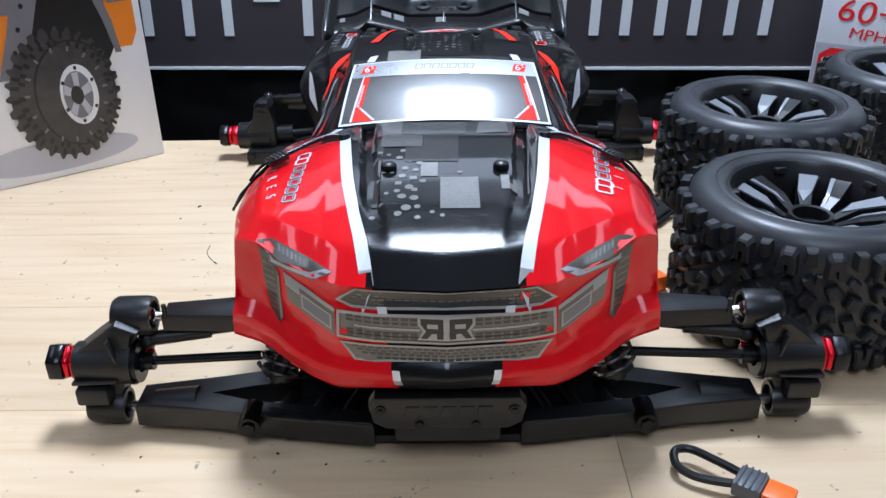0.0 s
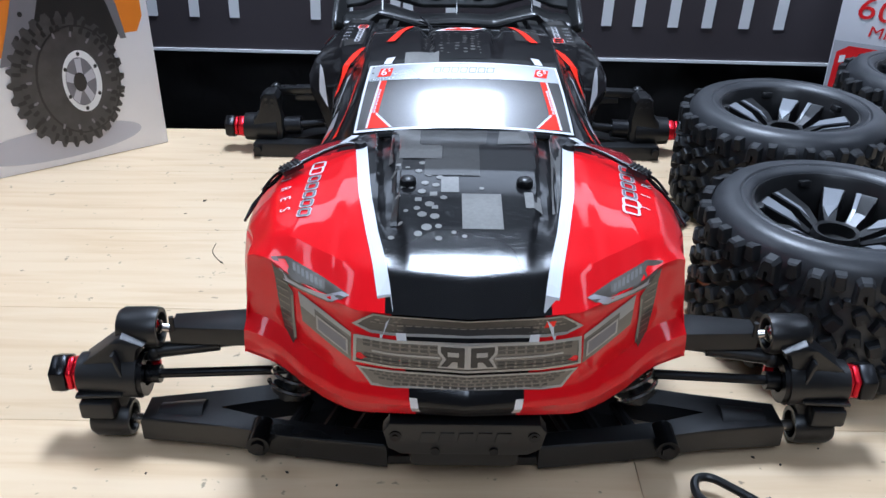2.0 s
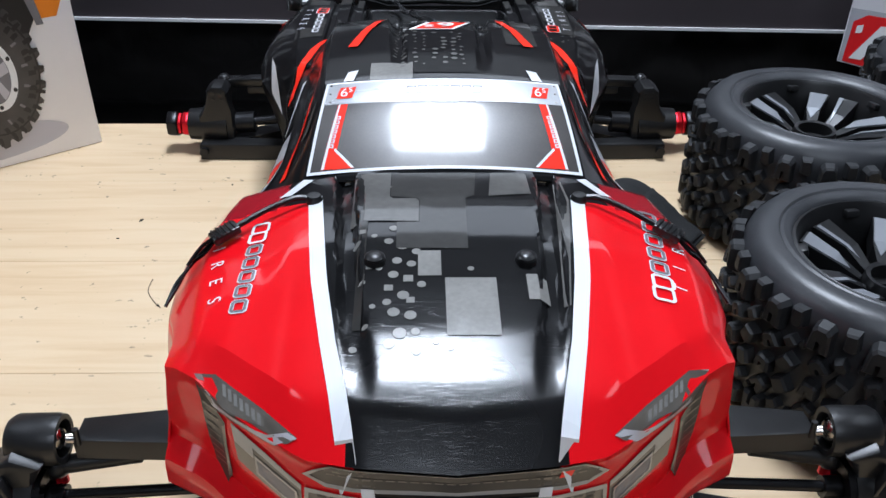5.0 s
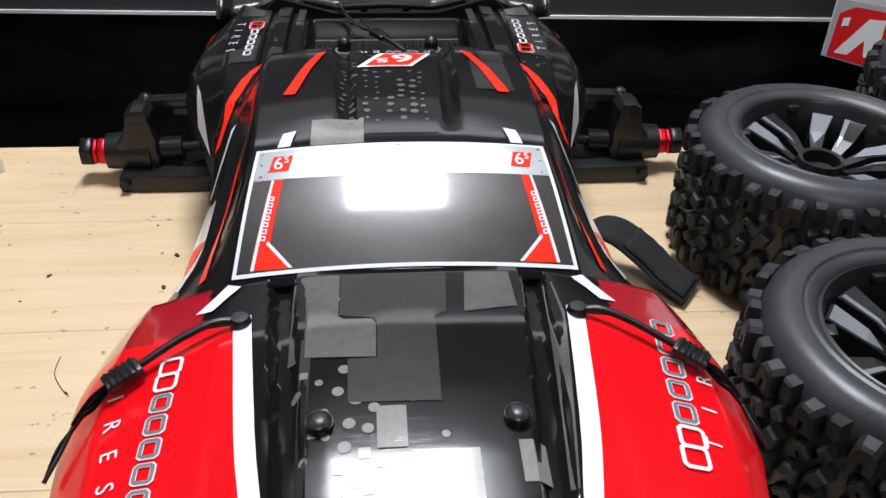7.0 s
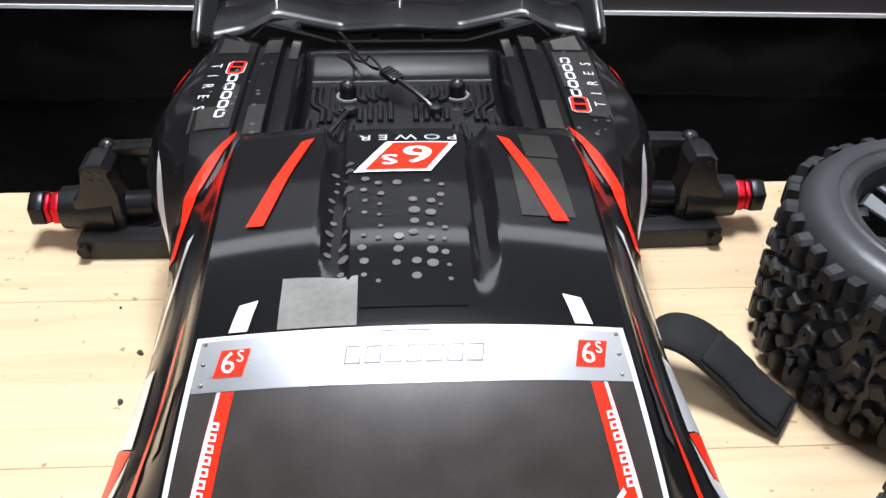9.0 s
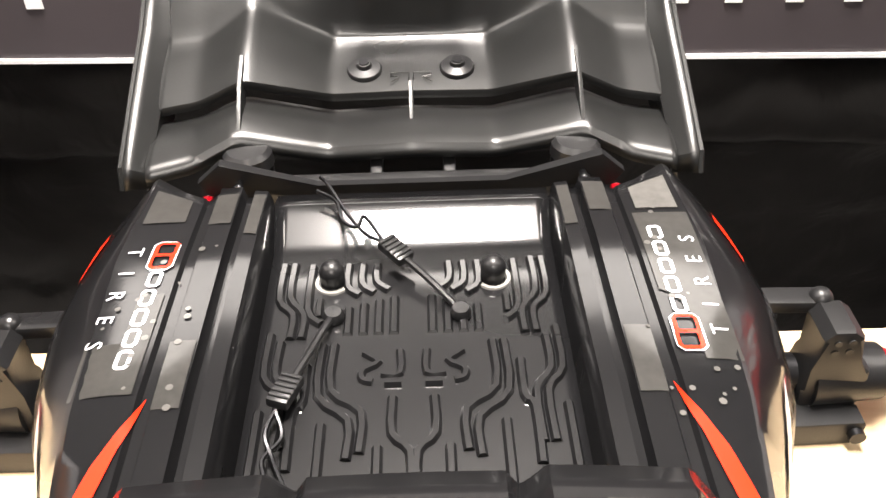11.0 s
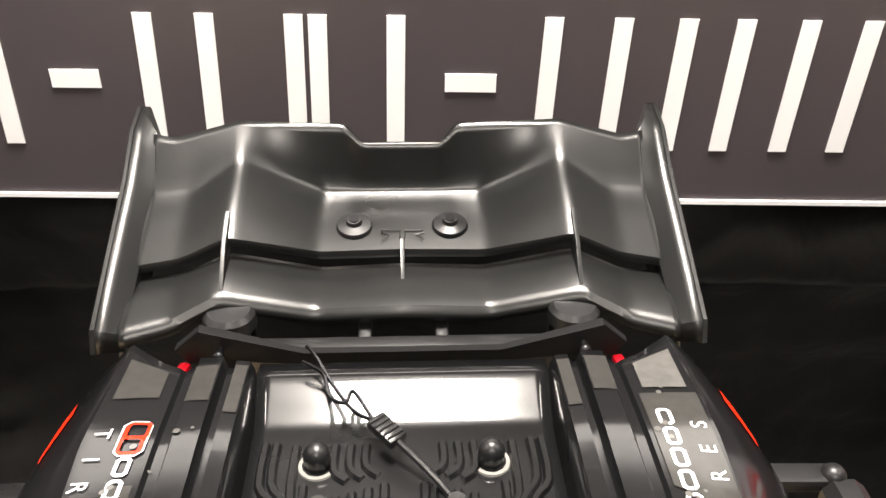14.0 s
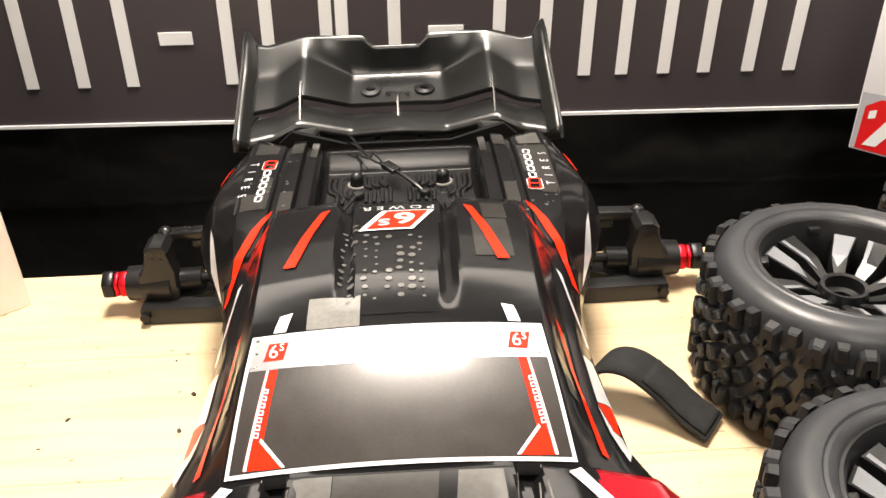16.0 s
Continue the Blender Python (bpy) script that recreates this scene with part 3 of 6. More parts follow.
# rear fenders: bulging outwards round the wheel arch, flat tops with a raised rail beside the bed
bulge = smooth_keys([0.25, 0.285, 0.315, 0.345, 0.375, 0.40, 0.415], [0.0905, 0.104, 0.1165, 0.1215, 0.1200, 0.1135, 0.1090])
for s in (-1, 1):
    rr = []
    for step in range(30):
        g = step / 29
        y = 0.250 + 0.150 * g
        zt = ip(y, [0.25, 0.30, 0.36, 0.41], [0.1170, 0.1185, 0.1170, 0.1125])
        wt = ip(y, [0.25, 0.29, 0.35, 0.41], [0.083, 0.0895, 0.0940, 0.0920])
        wo = bulge(y)
        foot = ip(y, [0.25, 0.272, 0.29, 0.32, 0.35, 0.38, 0.41], [0.046, 0.050, 0.062, 0.074, 0.074, 0.066, 0.056])
        prof = [(0.0475, 0.0950), (0.0490, zt - 0.004), (0.0500, zt - 0.0010), (0.0545, zt - 0.0005), (0.0552, zt - 0.0035), (0.0575, zt - 0.0035), (0.0585, zt + 0.0010), (0.0660, zt + 0.0008), (0.0672, zt - 0.0015),
                (0.0700, zt - 0.0015), (0.0710, zt + 0.0002), (0.078, zt), (wt - 0.002, zt - 0.0012), (wt, zt - 0.0025), (wt + (wo - wt) * 0.55, zt - 0.015), (wt + (wo - wt) * 0.88, zt - 0.027), (wo - 0.0005, zt - 0.034),
                (wo + 0.001, zt - 0.037), (wo + 0.001, (zt - 0.037 + foot) / 2), (wo - 0.001, foot)]
        rr.append([(s * x, 0.250 + (ip(x, [0.0672, 0.0705, 0.078, 0.0895, 0.0985], [0.392, 0.387, 0.391, 0.402, 0.402]) - 0.250) * g, z) for x, z in prof])
    sheet(shell, rr, lambda i, j: 0)
    # closing faces at the back
    b = rr[-1]
    sheet(shell, [b, [(x * 0.995, y + 0.0015, z - 0.006) for x, y, z in b]], lambda i, j: 0)
# bed: floor and sloping back wall
fl = []
for y in [0.250, 0.27, 0.30, 0.33, 0.36, 0.372, 0.375, 0.3775, 0.381, 0.384, 0.388, 0.391, 0.393, 0.400]:
    z = ip(y, [0.25, 0.372, 0.375, 0.3775, 0.384, 0.391, 0.393, 0.400], [0.0975, 0.0990, 0.0994, 0.1003, 0.1031, 0.1058, 0.1060, 0.1045])
    fl.append([(x, y, z) for x in np.linspace(-0.0488, 0.0488, 20)])
sheet(shell, fl, lambda i, j: 3)
shell.normal_update()
body = part("body_shell", shell, [M["black"], M["red"], M["dred"], M["bed"]], truck, "glossy red and black printed polycarbonate body")
body.data.set_sharp_from_angle(angle=radians(24))
sol = body.modifiers.new("thick", "SOLIDIFY")
sol.thickness, sol.offset = 0.0008, -1.0

# ---- prints on the body ----


def ray_down(x, y):
    return hit_shell(Vector((x, y, 0.4)), Vector((0, 0, -1)))


def ray_back(x, z):
    return hit_shell(Vector((x, -0.4, z)), Vector((0, 1, 0)))


def hit_shell(o, d):
    ok, place, normal, _ = body.ray_cast(o, d)
    return (place, normal) if ok else (None, None)


bpy.context.view_layer.update()
LIFT = 0.0004


def lay(name, flat, material, axis="z", lift=None, parent=None, label="", step=0.006):
    """Lays a flat print onto the shell: outlines in plan (x, y) for axis z, or in front view (x, z) for axis y."""
    if lift is None:
        lift = 0.0003 if name.startswith("camouflage") else 0.0012
    bm = bmesh.new()
    for pts, faces in flat:
        vs = [bm.verts.new((a, b, 0)) for a, b in pts]
        for f in faces:
            if len(set(f)) > 2:
                try:
                    bm.faces.new([vs[i] for i in f])
                except ValueError:
                    pass
    xs, yy = [v.co.x for v in bm.verts], [v.co.y for v in bm.verts]
    for lo, hi, no in ((min(xs), max(xs), (1, 0, 0)), (min(yy), max(yy), (0, 1, 0))):
        n = int((hi - lo) / step)
        for k in range(1, n + 1):
            c = lo + (hi - lo) * k / (n + 1)
            bmesh.ops.bisect_plane(bm, geom=bm.verts[:] + bm.edges[:] + bm.faces[:], plane_co=Vector(no) * c, plane_no=no)
    bad = []
    for v in bm.verts:
        p, n = ray_down(v.co.x, v.co.y) if axis == "z" else ray_back(v.co.x, v.co.y)
        if p is None:
            bad.append(v)
            continue
        up = Vector((0, 0, 1)) if axis == "z" else Vector((0, -1, 0))
        if n.dot(up) < 0:
            n = -n
        h = 0.00010 + 0.22 * lift
        v.co = p + (n + up) * h
    bmesh.ops.delete(bm, geom=bad, context="VERTS")
    return part(name, bm, material, parent or body, label)


def poly(*pts):
    return (list(pts), [tuple(range(len(pts)))])


def rect(x, y, w, h, skew=0.0):
    return poly((x - w / 2 - skew / 2, y - h / 2), (x + w / 2 - skew / 2, y - h / 2), (x + w / 2 + skew / 2, y + h / 2), (x - w / 2 + skew / 2, y + h / 2))


def disc(x, y, r, n=12):
    return poly(*[(x + r * math.cos(2 * math.pi * k / n), y + r * math.sin(2 * math.pi * k / n)) for k in range(n)])


def ring(pts, w):
    """A closed outline drawn as a band that is w wide, inside it."""
    c = sum((Vector(p) for p in pts), Vector((0, 0))) / len(pts)
    inner = []
    n = len(pts)
    for i in range(n):
        a, b, d = Vector(pts[i - 1]), Vector(pts[i]), Vector(pts[(i + 1) % n])
        n1 = Vector((-(b - a).y, (b - a).x)).normalized()
        n2 = Vector((-(d - b).y, (d - b).x)).normalized()
        m = (n1 + n2).normalized()
        if m.dot(c - b) < 0 and n1.dot(c - (a + b) / 2) < 0:
            m = -m
        inner.append(b + m * w / max(0.35, abs(m.dot(n1))))
    allp = [tuple(p) for p in pts] + [tuple(p) for p in inner]
    return (allp, [(i, (i + 1) % n, n + (i + 1) % n, n + i) for i in range(n)])


def mirror(fl):
    return ([(-x, y) for x, y in fl[0]], [tuple(reversed(f)) for f in fl[1]])


def turn(fl, ang, x, y):
    c, s = math.cos(radians(ang)), math.sin(radians(ang))
    return ([(x + c * a - s * b, y + s * a + c * b) for a, b in fl[0]], fl[1])


def band(fn0, fn1, ys):
    p = [(fn0(y), y) for y in ys] + [(fn1(y), y) for y in ys[::-1]]
    return poly(*p)


for s in (1, -1):
    side = (lambda f: f) if s > 0 else mirror
    ysr = list(np.linspace(-0.0538, 0.0700, 14))
    fl = band(stripe_in, stripe_out, ysr)
    lay("stripe", [side(fl)], M["stripe"], label="white stripe along the hood")
    lay("stripe", [side(poly((0.0555, 0.0880), (0.0600, 0.0905), (0.0690, 0.0775), (0.0635, 0.0770)))], M["stripe"])
    lay("stripe", [side(poly((0.0245, 0.0968), (0.0285, 0.0968), (0.0290, 0.1000), (0.0250, 0.1000)))], M["stripe"], "y")
    lay("stripe", [side(poly((0.0185, 0.0560), (0.0222, 0.0560), (0.0237, 0.0700), (0.0205, 0.0700)))], M["stripe"], "y")
    # roof: slanted red bars and short white marks
    lay("roof_stripe", [side(poly((0.0310, 0.2392), (0.0350, 0.2366), (0.0466, 0.1835), (0.0416, 0.1833)))], M["redstripe"], label="orange-red roof stripe")
    lay("roof_mark", [side(poly((0.0412, 0.1424), (0.0458, 0.1424), (0.0441, 0.1512), (0.0394, 0.1525)))], M["stripe"])
    # rear fenders: red blade and side flashes
    lay("fender_blade", [side(poly((0.0686, 0.2955), (0.0770, 0.2740), (0.0870, 0.2300), (0.0830, 0.2280), (0.0760, 0.2560)))], M["redstripe"], label="red blade print")
    lay("fender_flash", [side(poly((0.1045, 0.3780), (0.1090, 0.3580), (0.1115, 0.3650), (0.1065, 0.3880)))], M["redstripe"])
    lay("door_flash", [side(poly((0.0740, 0.2260), (0.0762, 0.2240), (0.0826, 0.1840), (0.0810, 0.1820)))], M["stripe"], label="white door flash")
    lay("door_flash", [side(poly((0.0757, 0.1660), (0.0812, 0.1700), (0.0846, 0.1460), (0.0758, 0.1366)))], M["stripe"], label="white door flash")
    lay("door_flash", [side(poly((0.0758, 0.1358), (0.0843, 0.1450), (0.0838, 0.1272), (0.0800, 0.1238)))], M["redstripe"], label="red door flash")
    lay("door_flash", [side(poly((0.0752, 0.1340), (0.0797, 0.1230), (0.0838, 0.1262), (0.0850, 0.1150), (0.0816, 0.1058), (0.0772, 0.1180)))], M["stripe"], label="white door flash")
    lay("pillar_flash", [side(poly((0.0625, 0.1640), (0.0648, 0.1640), (0.0722, 0.1000), (0.0694, 0.1000)))], M["redstripe"], label="thin red line along the pillar")
    lay("pillar_panel", [side(poly((0.0575, 0.1340), (0.0602, 0.1345), (0.0645, 0.1190), (0.0606, 0.1180)))], M["smoke"])
    lay("wheel_flash", [side(poly((0.1040, 0.300), (0.1075, 0.312), (0.1060, 0.290), (0.0960, 0.262)))], M["stripe"])

# the camouflage of squares and dots on hood and roof
rnd = random.Random(5)
sq = lambda x0, y0, x1, y1: poly((x0, y0), (x1, y0), (x1, y1), (x0, y1))
lay("camouflage_patch", [sq(-0.0022, -0.0145, 0.0156, 0.0128)], M["silver"], label="silver-grey square print")
lay("camouflage_patch", [sq(-0.0116, 0.0140, -0.0034, 0.0278)], M["silver"])
lay("camouflage_patch", [sq(0.0262, 0.0020, 0.0338, 0.0148)], M["silver"])
lay("camouflage_patch", [poly((-0.0375, 0.0885), (-0.0228, 0.0885), (-0.0228, 0.0655), (-0.0212, 0.0636), (-0.0124, 0.0636), (-0.0112, 0.0610), (-0.0114, 0.0465), (-0.0375, 0.0475))], M["smoke"], lift=LIFT * 1.5, label="grey stepped block print")
lay("camouflage_patch", [poly((-0.0225, 0.0885), (0.0125, 0.0885), (0.0108, 0.0665), (0.0072, 0.0640), (0.0066, 0.0290), (-0.0195, 0.0296), (-0.0197, 0.0462), (-0.0110, 0.0462), (-0.0108, 0.0615), (-0.0120, 0.0640), (-0.0225, 0.0660))], M["smoke2"], label="dark grey block print")
lay("camouflage_patch", [poly((0.0188, 0.0885), (0.0166, 0.0660), (0.0365, 0.0690), (0.0385, 0.0885))], M["smoke"])
chan = lambda y: ip(y, [-0.05, 0.0, 0.09], [0.027, 0.035, 0.0425]) + 0.0030
lay("camouflage_patch", [poly((chan(0.0), 0.0), (stripe_in(0.0) - 0.0006, 0.0), (stripe_in(0.066) - 0.0006, 0.066), (0.0480, 0.084), (chan(0.084), 0.084))], M["smoke"])
lay("camouflage_patch", [sq(-0.0335, -0.010, -0.0305, 0.0550)], M["smoke2"])
dots = [disc(x, y, r, 12) for x, y, r in (
    (-0.0215, 0.0748, 0.0015), (-0.0162, 0.0707, 0.0022), (-0.0111, 0.0679, 0.0014), (-0.0150, 0.0811, 0.0015), (0.0058, 0.0685, 0.0014), (-0.0092, 0.0455, 0.0012), (-0.0207, 0.0420, 0.0017),
    (-0.0160, 0.0390, 0.0024), (-0.0110, 0.0357, 0.0018), (-0.0223, 0.0336, 0.0017), (-0.0173, 0.0310, 0.0023), (-0.0122, 0.0275, 0.0017), (-0.0277, 0.0371, 0.0012), (-0.0013, 0.0302, 0.0012),
    (-0.0191, 0.0224, 0.0018), (-0.0140, 0.0206, 0.0017), (-0.0254, 0.0182, 0.0012), (0.0070, 0.0177, 0.0012), (-0.0203, 0.0148, 0.0019), (-0.0104, 0.0096, 0.0016), (-0.0340, 0.0336, 0.0016))]
dots += [disc(x, y, r, 12) for x, y, r in (
    (-0.0310, 0.0110, 0.0012), (-0.0167, 0.0043, 0.0021), (-0.0222, 0.0010, 0.0015), (-0.0142, -0.0053, 0.0021), (-0.0198, -0.0038, 0.0021), (-0.0270, -0.0010, 0.0011), (-0.0176, -0.0133, 0.0023),
    (-0.0125, -0.0127, 0.0015), (-0.0211, -0.0177, 0.0018), (-0.0058, -0.0169, 0.0012), (-0.0123, -0.0207, 0.0015), (-0.0013, -0.0194, 0.0012), (-0.0326, -0.0188, 0.0014), (-0.0290, -0.0100, 0.0011), (-0.0260, 0.0265, 0.0013))]
dots += [rect(x, y, w, w) for x, y, w in ((-0.0322, 0.0402, 0.0024), (-0.0316, 0.0142, 0.0026), (-0.0150, 0.0127, 0.0034), (-0.0218, 0.0080, 0.0030), (0.0035, 0.0578, 0.0024), (-0.0142, 0.0019, 0.0028), (-0.0290, 0.0190, 0.0022))]
lay("camouflage_dots", dots, M["silver"], lift=0.0002, label="scattered grey dots print", step=0.02)["kind"] = "stuff"
lay("camouflage_patch", [sq(-0.0338, 0.1425, -0.0140, 0.1602)], M["silver"])
lay("camouflage_patch", [sq(-0.0135, 0.1480, 0.0146, 0.1604)], M["black"])
lay("camouflage_patch", [sq(0.0330, 0.186, 0.0490, 0.222)], M["smoke2"])
lay("camouflage_patch", [sq(0.0390, 0.223, 0.0500, 0.243)], M["smoke2"])
dots = []
for x0, big in ((-0.0225, 0.8), (-0.0185, 1.0), (-0.0130, 0.8), (-0.0085, 0.7), (-0.0035, 0.9), (0.0015, 1.35), (0.0062, 1.0), (0.0100, 0.7)):
    y = 0.155 + rnd.uniform(0, 0.006)
    while y < 0.222:
        r = rnd.choice((0.0010, 0.0013, 0.0016)) * big
        if rnd.random() < 0.8 and not (y > 0.209 and -0.013 < x0 < 0.012):
            dots.append(disc(x0 + rnd.uniform(-0.0006, 0.0006), y, r, 10))
        y += 0.0052 + rnd.uniform(0, 0.0012)
lay("camouflage_dots", dots, M["dotgrey"], lift=0.0004, label="scattered grey dots print", step=0.02)["kind"] = "stuff"
for s in (1, -1):
    for y, ln, tone in ((0.3790, 0.018, "smoke2"), (0.3030, 0.024, "smoke2")):
        lay("camouflage_patch", [rect(s * 0.0625, y + rnd.uniform(-0.001, 0.001), 0.0072, ln)], M[tone], lift=LIFT * 1.2)
    lay("camouflage_patch", [rect(s * 0.0523, 0.377, 0.0040, 0.024)], M["smoke2"], lift=LIFT * 1.2)
    lay("camouflage_patch", [poly((s * 0.0745, 0.3720), (s * 0.0885, 0.3720), (s * 0.0885, 0.3930), (s * 0.0745, 0.3850))], M["smoke" if s > 0 else "smoke2"], lift=LIFT * 1.2)
    if s > 0:
        lay("camouflage_patch", [poly((0.0725, 0.3690), (0.0905, 0.3690), (0.0895, 0.3020), (0.0790, 0.3020), (0.0790, 0.3260), (0.0725, 0.3300))], M["smoke2"], lift=LIFT * 1.2)
    else:
        lay("camouflage_patch", [poly((-0.0725, 0.3350), (-0.0800, 0.3350), (-0.0800, 0.3150), (-0.0905, 0.3150), (-0.0900, 0.2960), (-0.0725, 0.2960))], M["smoke2"], lift=LIFT * 1.2)
    dots = [disc(s * rnd.uniform(0.060, 0.089), rnd.uniform(0.285, 0.383), rnd.choice((0.0006, 0.0009, 0.0011)), 8) for k in range(18)]
    lay("camouflage_dots", dots, M["smoke"], lift=LIFT * 2, step=0.03)["kind"] = "stuff"

# windscreen film with its frame, visor strip and red corner braces
WX = lambda y: roof_w(y) - 0.0012
film = [0.0925, 0.105, 0.12, 0.132, 0.1412]
screen = lay("windscreen", [poly(*[(-WX(y), y) for y in film], *[(WX(y), y) for y in film[::-1]])], M["screen"], lift=0.0004, label="dark glossy windscreen film")
outline = [(-WX(0.0925), 0.0925), (WX(0.0925), 0.0925), (WX(0.1416), 0.1416), (-WX(0.1416), 0.1416)]
lay("windscreen_frame", [ring(outline, 0.0013)], M["stripe"], lift=0.0009, label="silver-white windscreen edging")
lay("visor_strip", [poly((-0.0536, 0.1276), (0.0, 0.1268), (0.0536, 0.1276), (0.0522, 0.1410), (0.0, 0.1398), (-0.0522, 0.1410))], M["visor"], lift=0.0009, label="silver strip with red badges")
for s in (1, -1):
    side = (lambda f: f) if s > 0 else mirror
    lay("brace", [side(poly((0.0430, 0.1272), (0.0472, 0.1272), (0.0532, 0.0945), (0.0480, 0.0945))), side(poly((0.0478, 0.1045), (0.0492, 0.0985), (0.0480, 0.0943), (0.0390, 0.0943)))], M["redstripe"], lift=0.0009, label="red corner brace print")
    for q in ((0.0462, 0.1272, 0.0470, 0.1272, 0.0531, 0.0945, 0.0519, 0.0945),):
        lay("brace_line", [side(poly(q[0:2], q[2:4], q[4:6], q[6:8])), side(poly((0.0474, 0.1040), (0.0480, 0.1030), (0.0402, 0.0944), (0.0388, 0.0944)))], M["stripe"], lift=0.0013)
    # lettering along the brace is a trade name: small bars stand for it
    for k in range(7):
        lay("brace_bar", [side(ring([(0.0484 - k * 0.00042, 0.1040 + k * 0.0024), (0.0504 - k * 0.00042, 0.1044 + k * 0.0024), (0.0502 - k * 0.00042, 0.1062 + k * 0.0024), (0.0482 - k * 0.00042, 0.1058 + k * 0.0024)], 0.0005))], M["stripe"], lift=0.0015)
    lay("badge", [turn(rect(0, 0, 0.0072, 0.0068, 0.0016), 0, s * 0.0441, 0.1342)], M["redstripe"], lift=0.0013)
    lay("badge_lettering", [turn(words("6", 0.0075), 0, s * 0.0441 - 0.0009, 0.1340), turn(words("S", 0.0042), 0, s * 0.0441 + 0.0020, 0.1356)], M["white"], lift=0.0017, step=0.05)
for s in (1, -1):
    for y in (0.1292, 0.1344, 0.1396):
        bm = bmesh.new()
        p, n = ray_down(s * 0.0512, y)
        ball(bm, p + Vector((0, 0, 0.0004)), 0.0006, 8)
        part("rivet", bm, M["steel"], body)
# trade mark on the strip: plain dark outlines
for k in range(7):
    u = -0.0172 + k * 0.0050
    lay("strip_bar", [ring([(u, 0.1318), (u + 0.0042, 0.1318), (u + 0.0050, 0.1366), (u + 0.0008, 0.1366)], 0.0006)], M["inkgrey"], lift=0.0013)

# roof badge, read from behind the truck
lay("roof_badge_border", [turn(rect(0, 0, 0.0242, 0.0250, 0.0100), 180, 0.0003, 0.2238)], M["white"], lift=0.0009)
lay("roof_badge", [turn(rect(0, 0, 0.0192, 0.0222, 0.0089), 180, 0.0008, 0.2238)], M["redstripe"], lift=0.0013, label="red slanted badge")
lay("roof_badge_lettering", [turn(words("6", 0.0200), 180, 0.0036, 0.2245), turn(words("S", 0.0115), 180, -0.0056, 0.2200)], M["white"], lift=0.0019, step=0.05)
for o in (-0.0005, 0.0005):
    lay("roof_badge_lettering", [turn(words("6", 0.0200), 180, 0.0036 + o, 0.2245), turn(words("S", 0.0115), 180, -0.0056 + o * 0.7, 0.2200)], M["white"], lift=0.0021 + o * 0.2, step=0.05)
lay("roof_lettering", [turn((lambda w: ([(x * 1.0, y) for x, y in w[0]], w[1]))(words("P O W E R", 0.0074)), 180, 0.0008, 0.2408)], M["stripe"], lift=0.0012, step=0.05)


def sponsor(start, end, word, dark):
    """A tyre maker's mark along a fender: an outlined block, plain outlined bars for the name, and the word beside it."""
    a, b = Vector(start), Vector(end)
    d = (b - a).normalized()
    q = Vector((-d.y, d.x))
    ln = (b - a).length
    g = ln / 0.058
    oct_ = lambda u, v, hu, hv, c: [tuple(a + d * (u + p) + q * (v + r)) for p, r in ((-hu, c - hv), (c - hu, -hv), (hu - c, -hv), (hu, c - hv), (hu, hv - c), (hu - c, hv), (c - hu, hv), (-hu, hv - c))]
    ink = M["stripe"]
    first_ink = M["redstripe"] if dark else ink
    if dark:
        lay("mark_ground", [ring(oct_(0.0068 * g, 0, 0.0072 * g, 0.0042 * g, 0.0018 * g), 0.0005)], ink, lift=0.0009)
    lay("mark", [ring(oct_(0.0038 * g, 0.0004, 0.0036 * g, 0.0036 * g, 0.0012 * g), 0.0011 * g), ring(oct_(0.0098 * g, 0, 0.0036 * g, 0.0036 * g, 0.0012 * g), 0.0011 * g)], first_ink, lift=0.0014, label="outlined block mark")
    for k in range(5):
        u = (0.0178 + k * 0.0082) * g
        hv = (0.0022 if dark else 0.0032) * g
        lay("name_bar", [ring(oct_(u, 0, 0.0036 * g, hv, 0.0011 * g), (0.0011 if dark else 0.0016) * g)], ink, lift=0.0007)
        if not dark:
            lay("name_bar_core", [ring(oct_(u, 0, 0.0032 * g, hv - 0.0004, 0.0010 * g), 0.0010 * g)], M["inkgrey"], lift=0.0012)
    wa, wb = Vector(word[0]), Vector(word[1])
    dw = (wb - wa) / 4
    for k, ch in enumerate("TIRES"):
        lay("fender_lettering", [turn(words(ch, 0.0070), math.degrees(math.atan2(dw.y, dw.x)), *(wa + dw * k))], ink, lift=0.0008, step=0.05)


sponsor((-0.0728, 0.0570), (-0.0733, -0.0015), ((-0.0895, 0.0560), (-0.0833, 0.0121)), False)
sponsor((0.0752, 0.0070), (0.0828, 0.0745), ((0.0832, 0.0172), (0.0948, 0.0692)), False)
sponsor((-0.0768, 0.3600), (-0.0780, 0.3010), ((-0.0866, 0.3557), (-0.0882, 0.3151)), True)
sponsor((0.0764, 0.3050), (0.0776, 0.3650), ((0.0860, 0.3133), (0.0868, 0.3538)), True)

# front: grille, bumper bars and headlamps, in front view (x, z)
def front(name, fl, material, lift=0.0005, label=""):
    return lay(name, fl if isinstance(fl, list) else [fl], material, "y", lift, label=label, step=0.008)



def both(pts):
    """A closed outline from its half with x >= 0, listed from the lower middle to the upper middle."""
    return pts + [(-x, z) for x, z in pts[::-1] if x > 0]


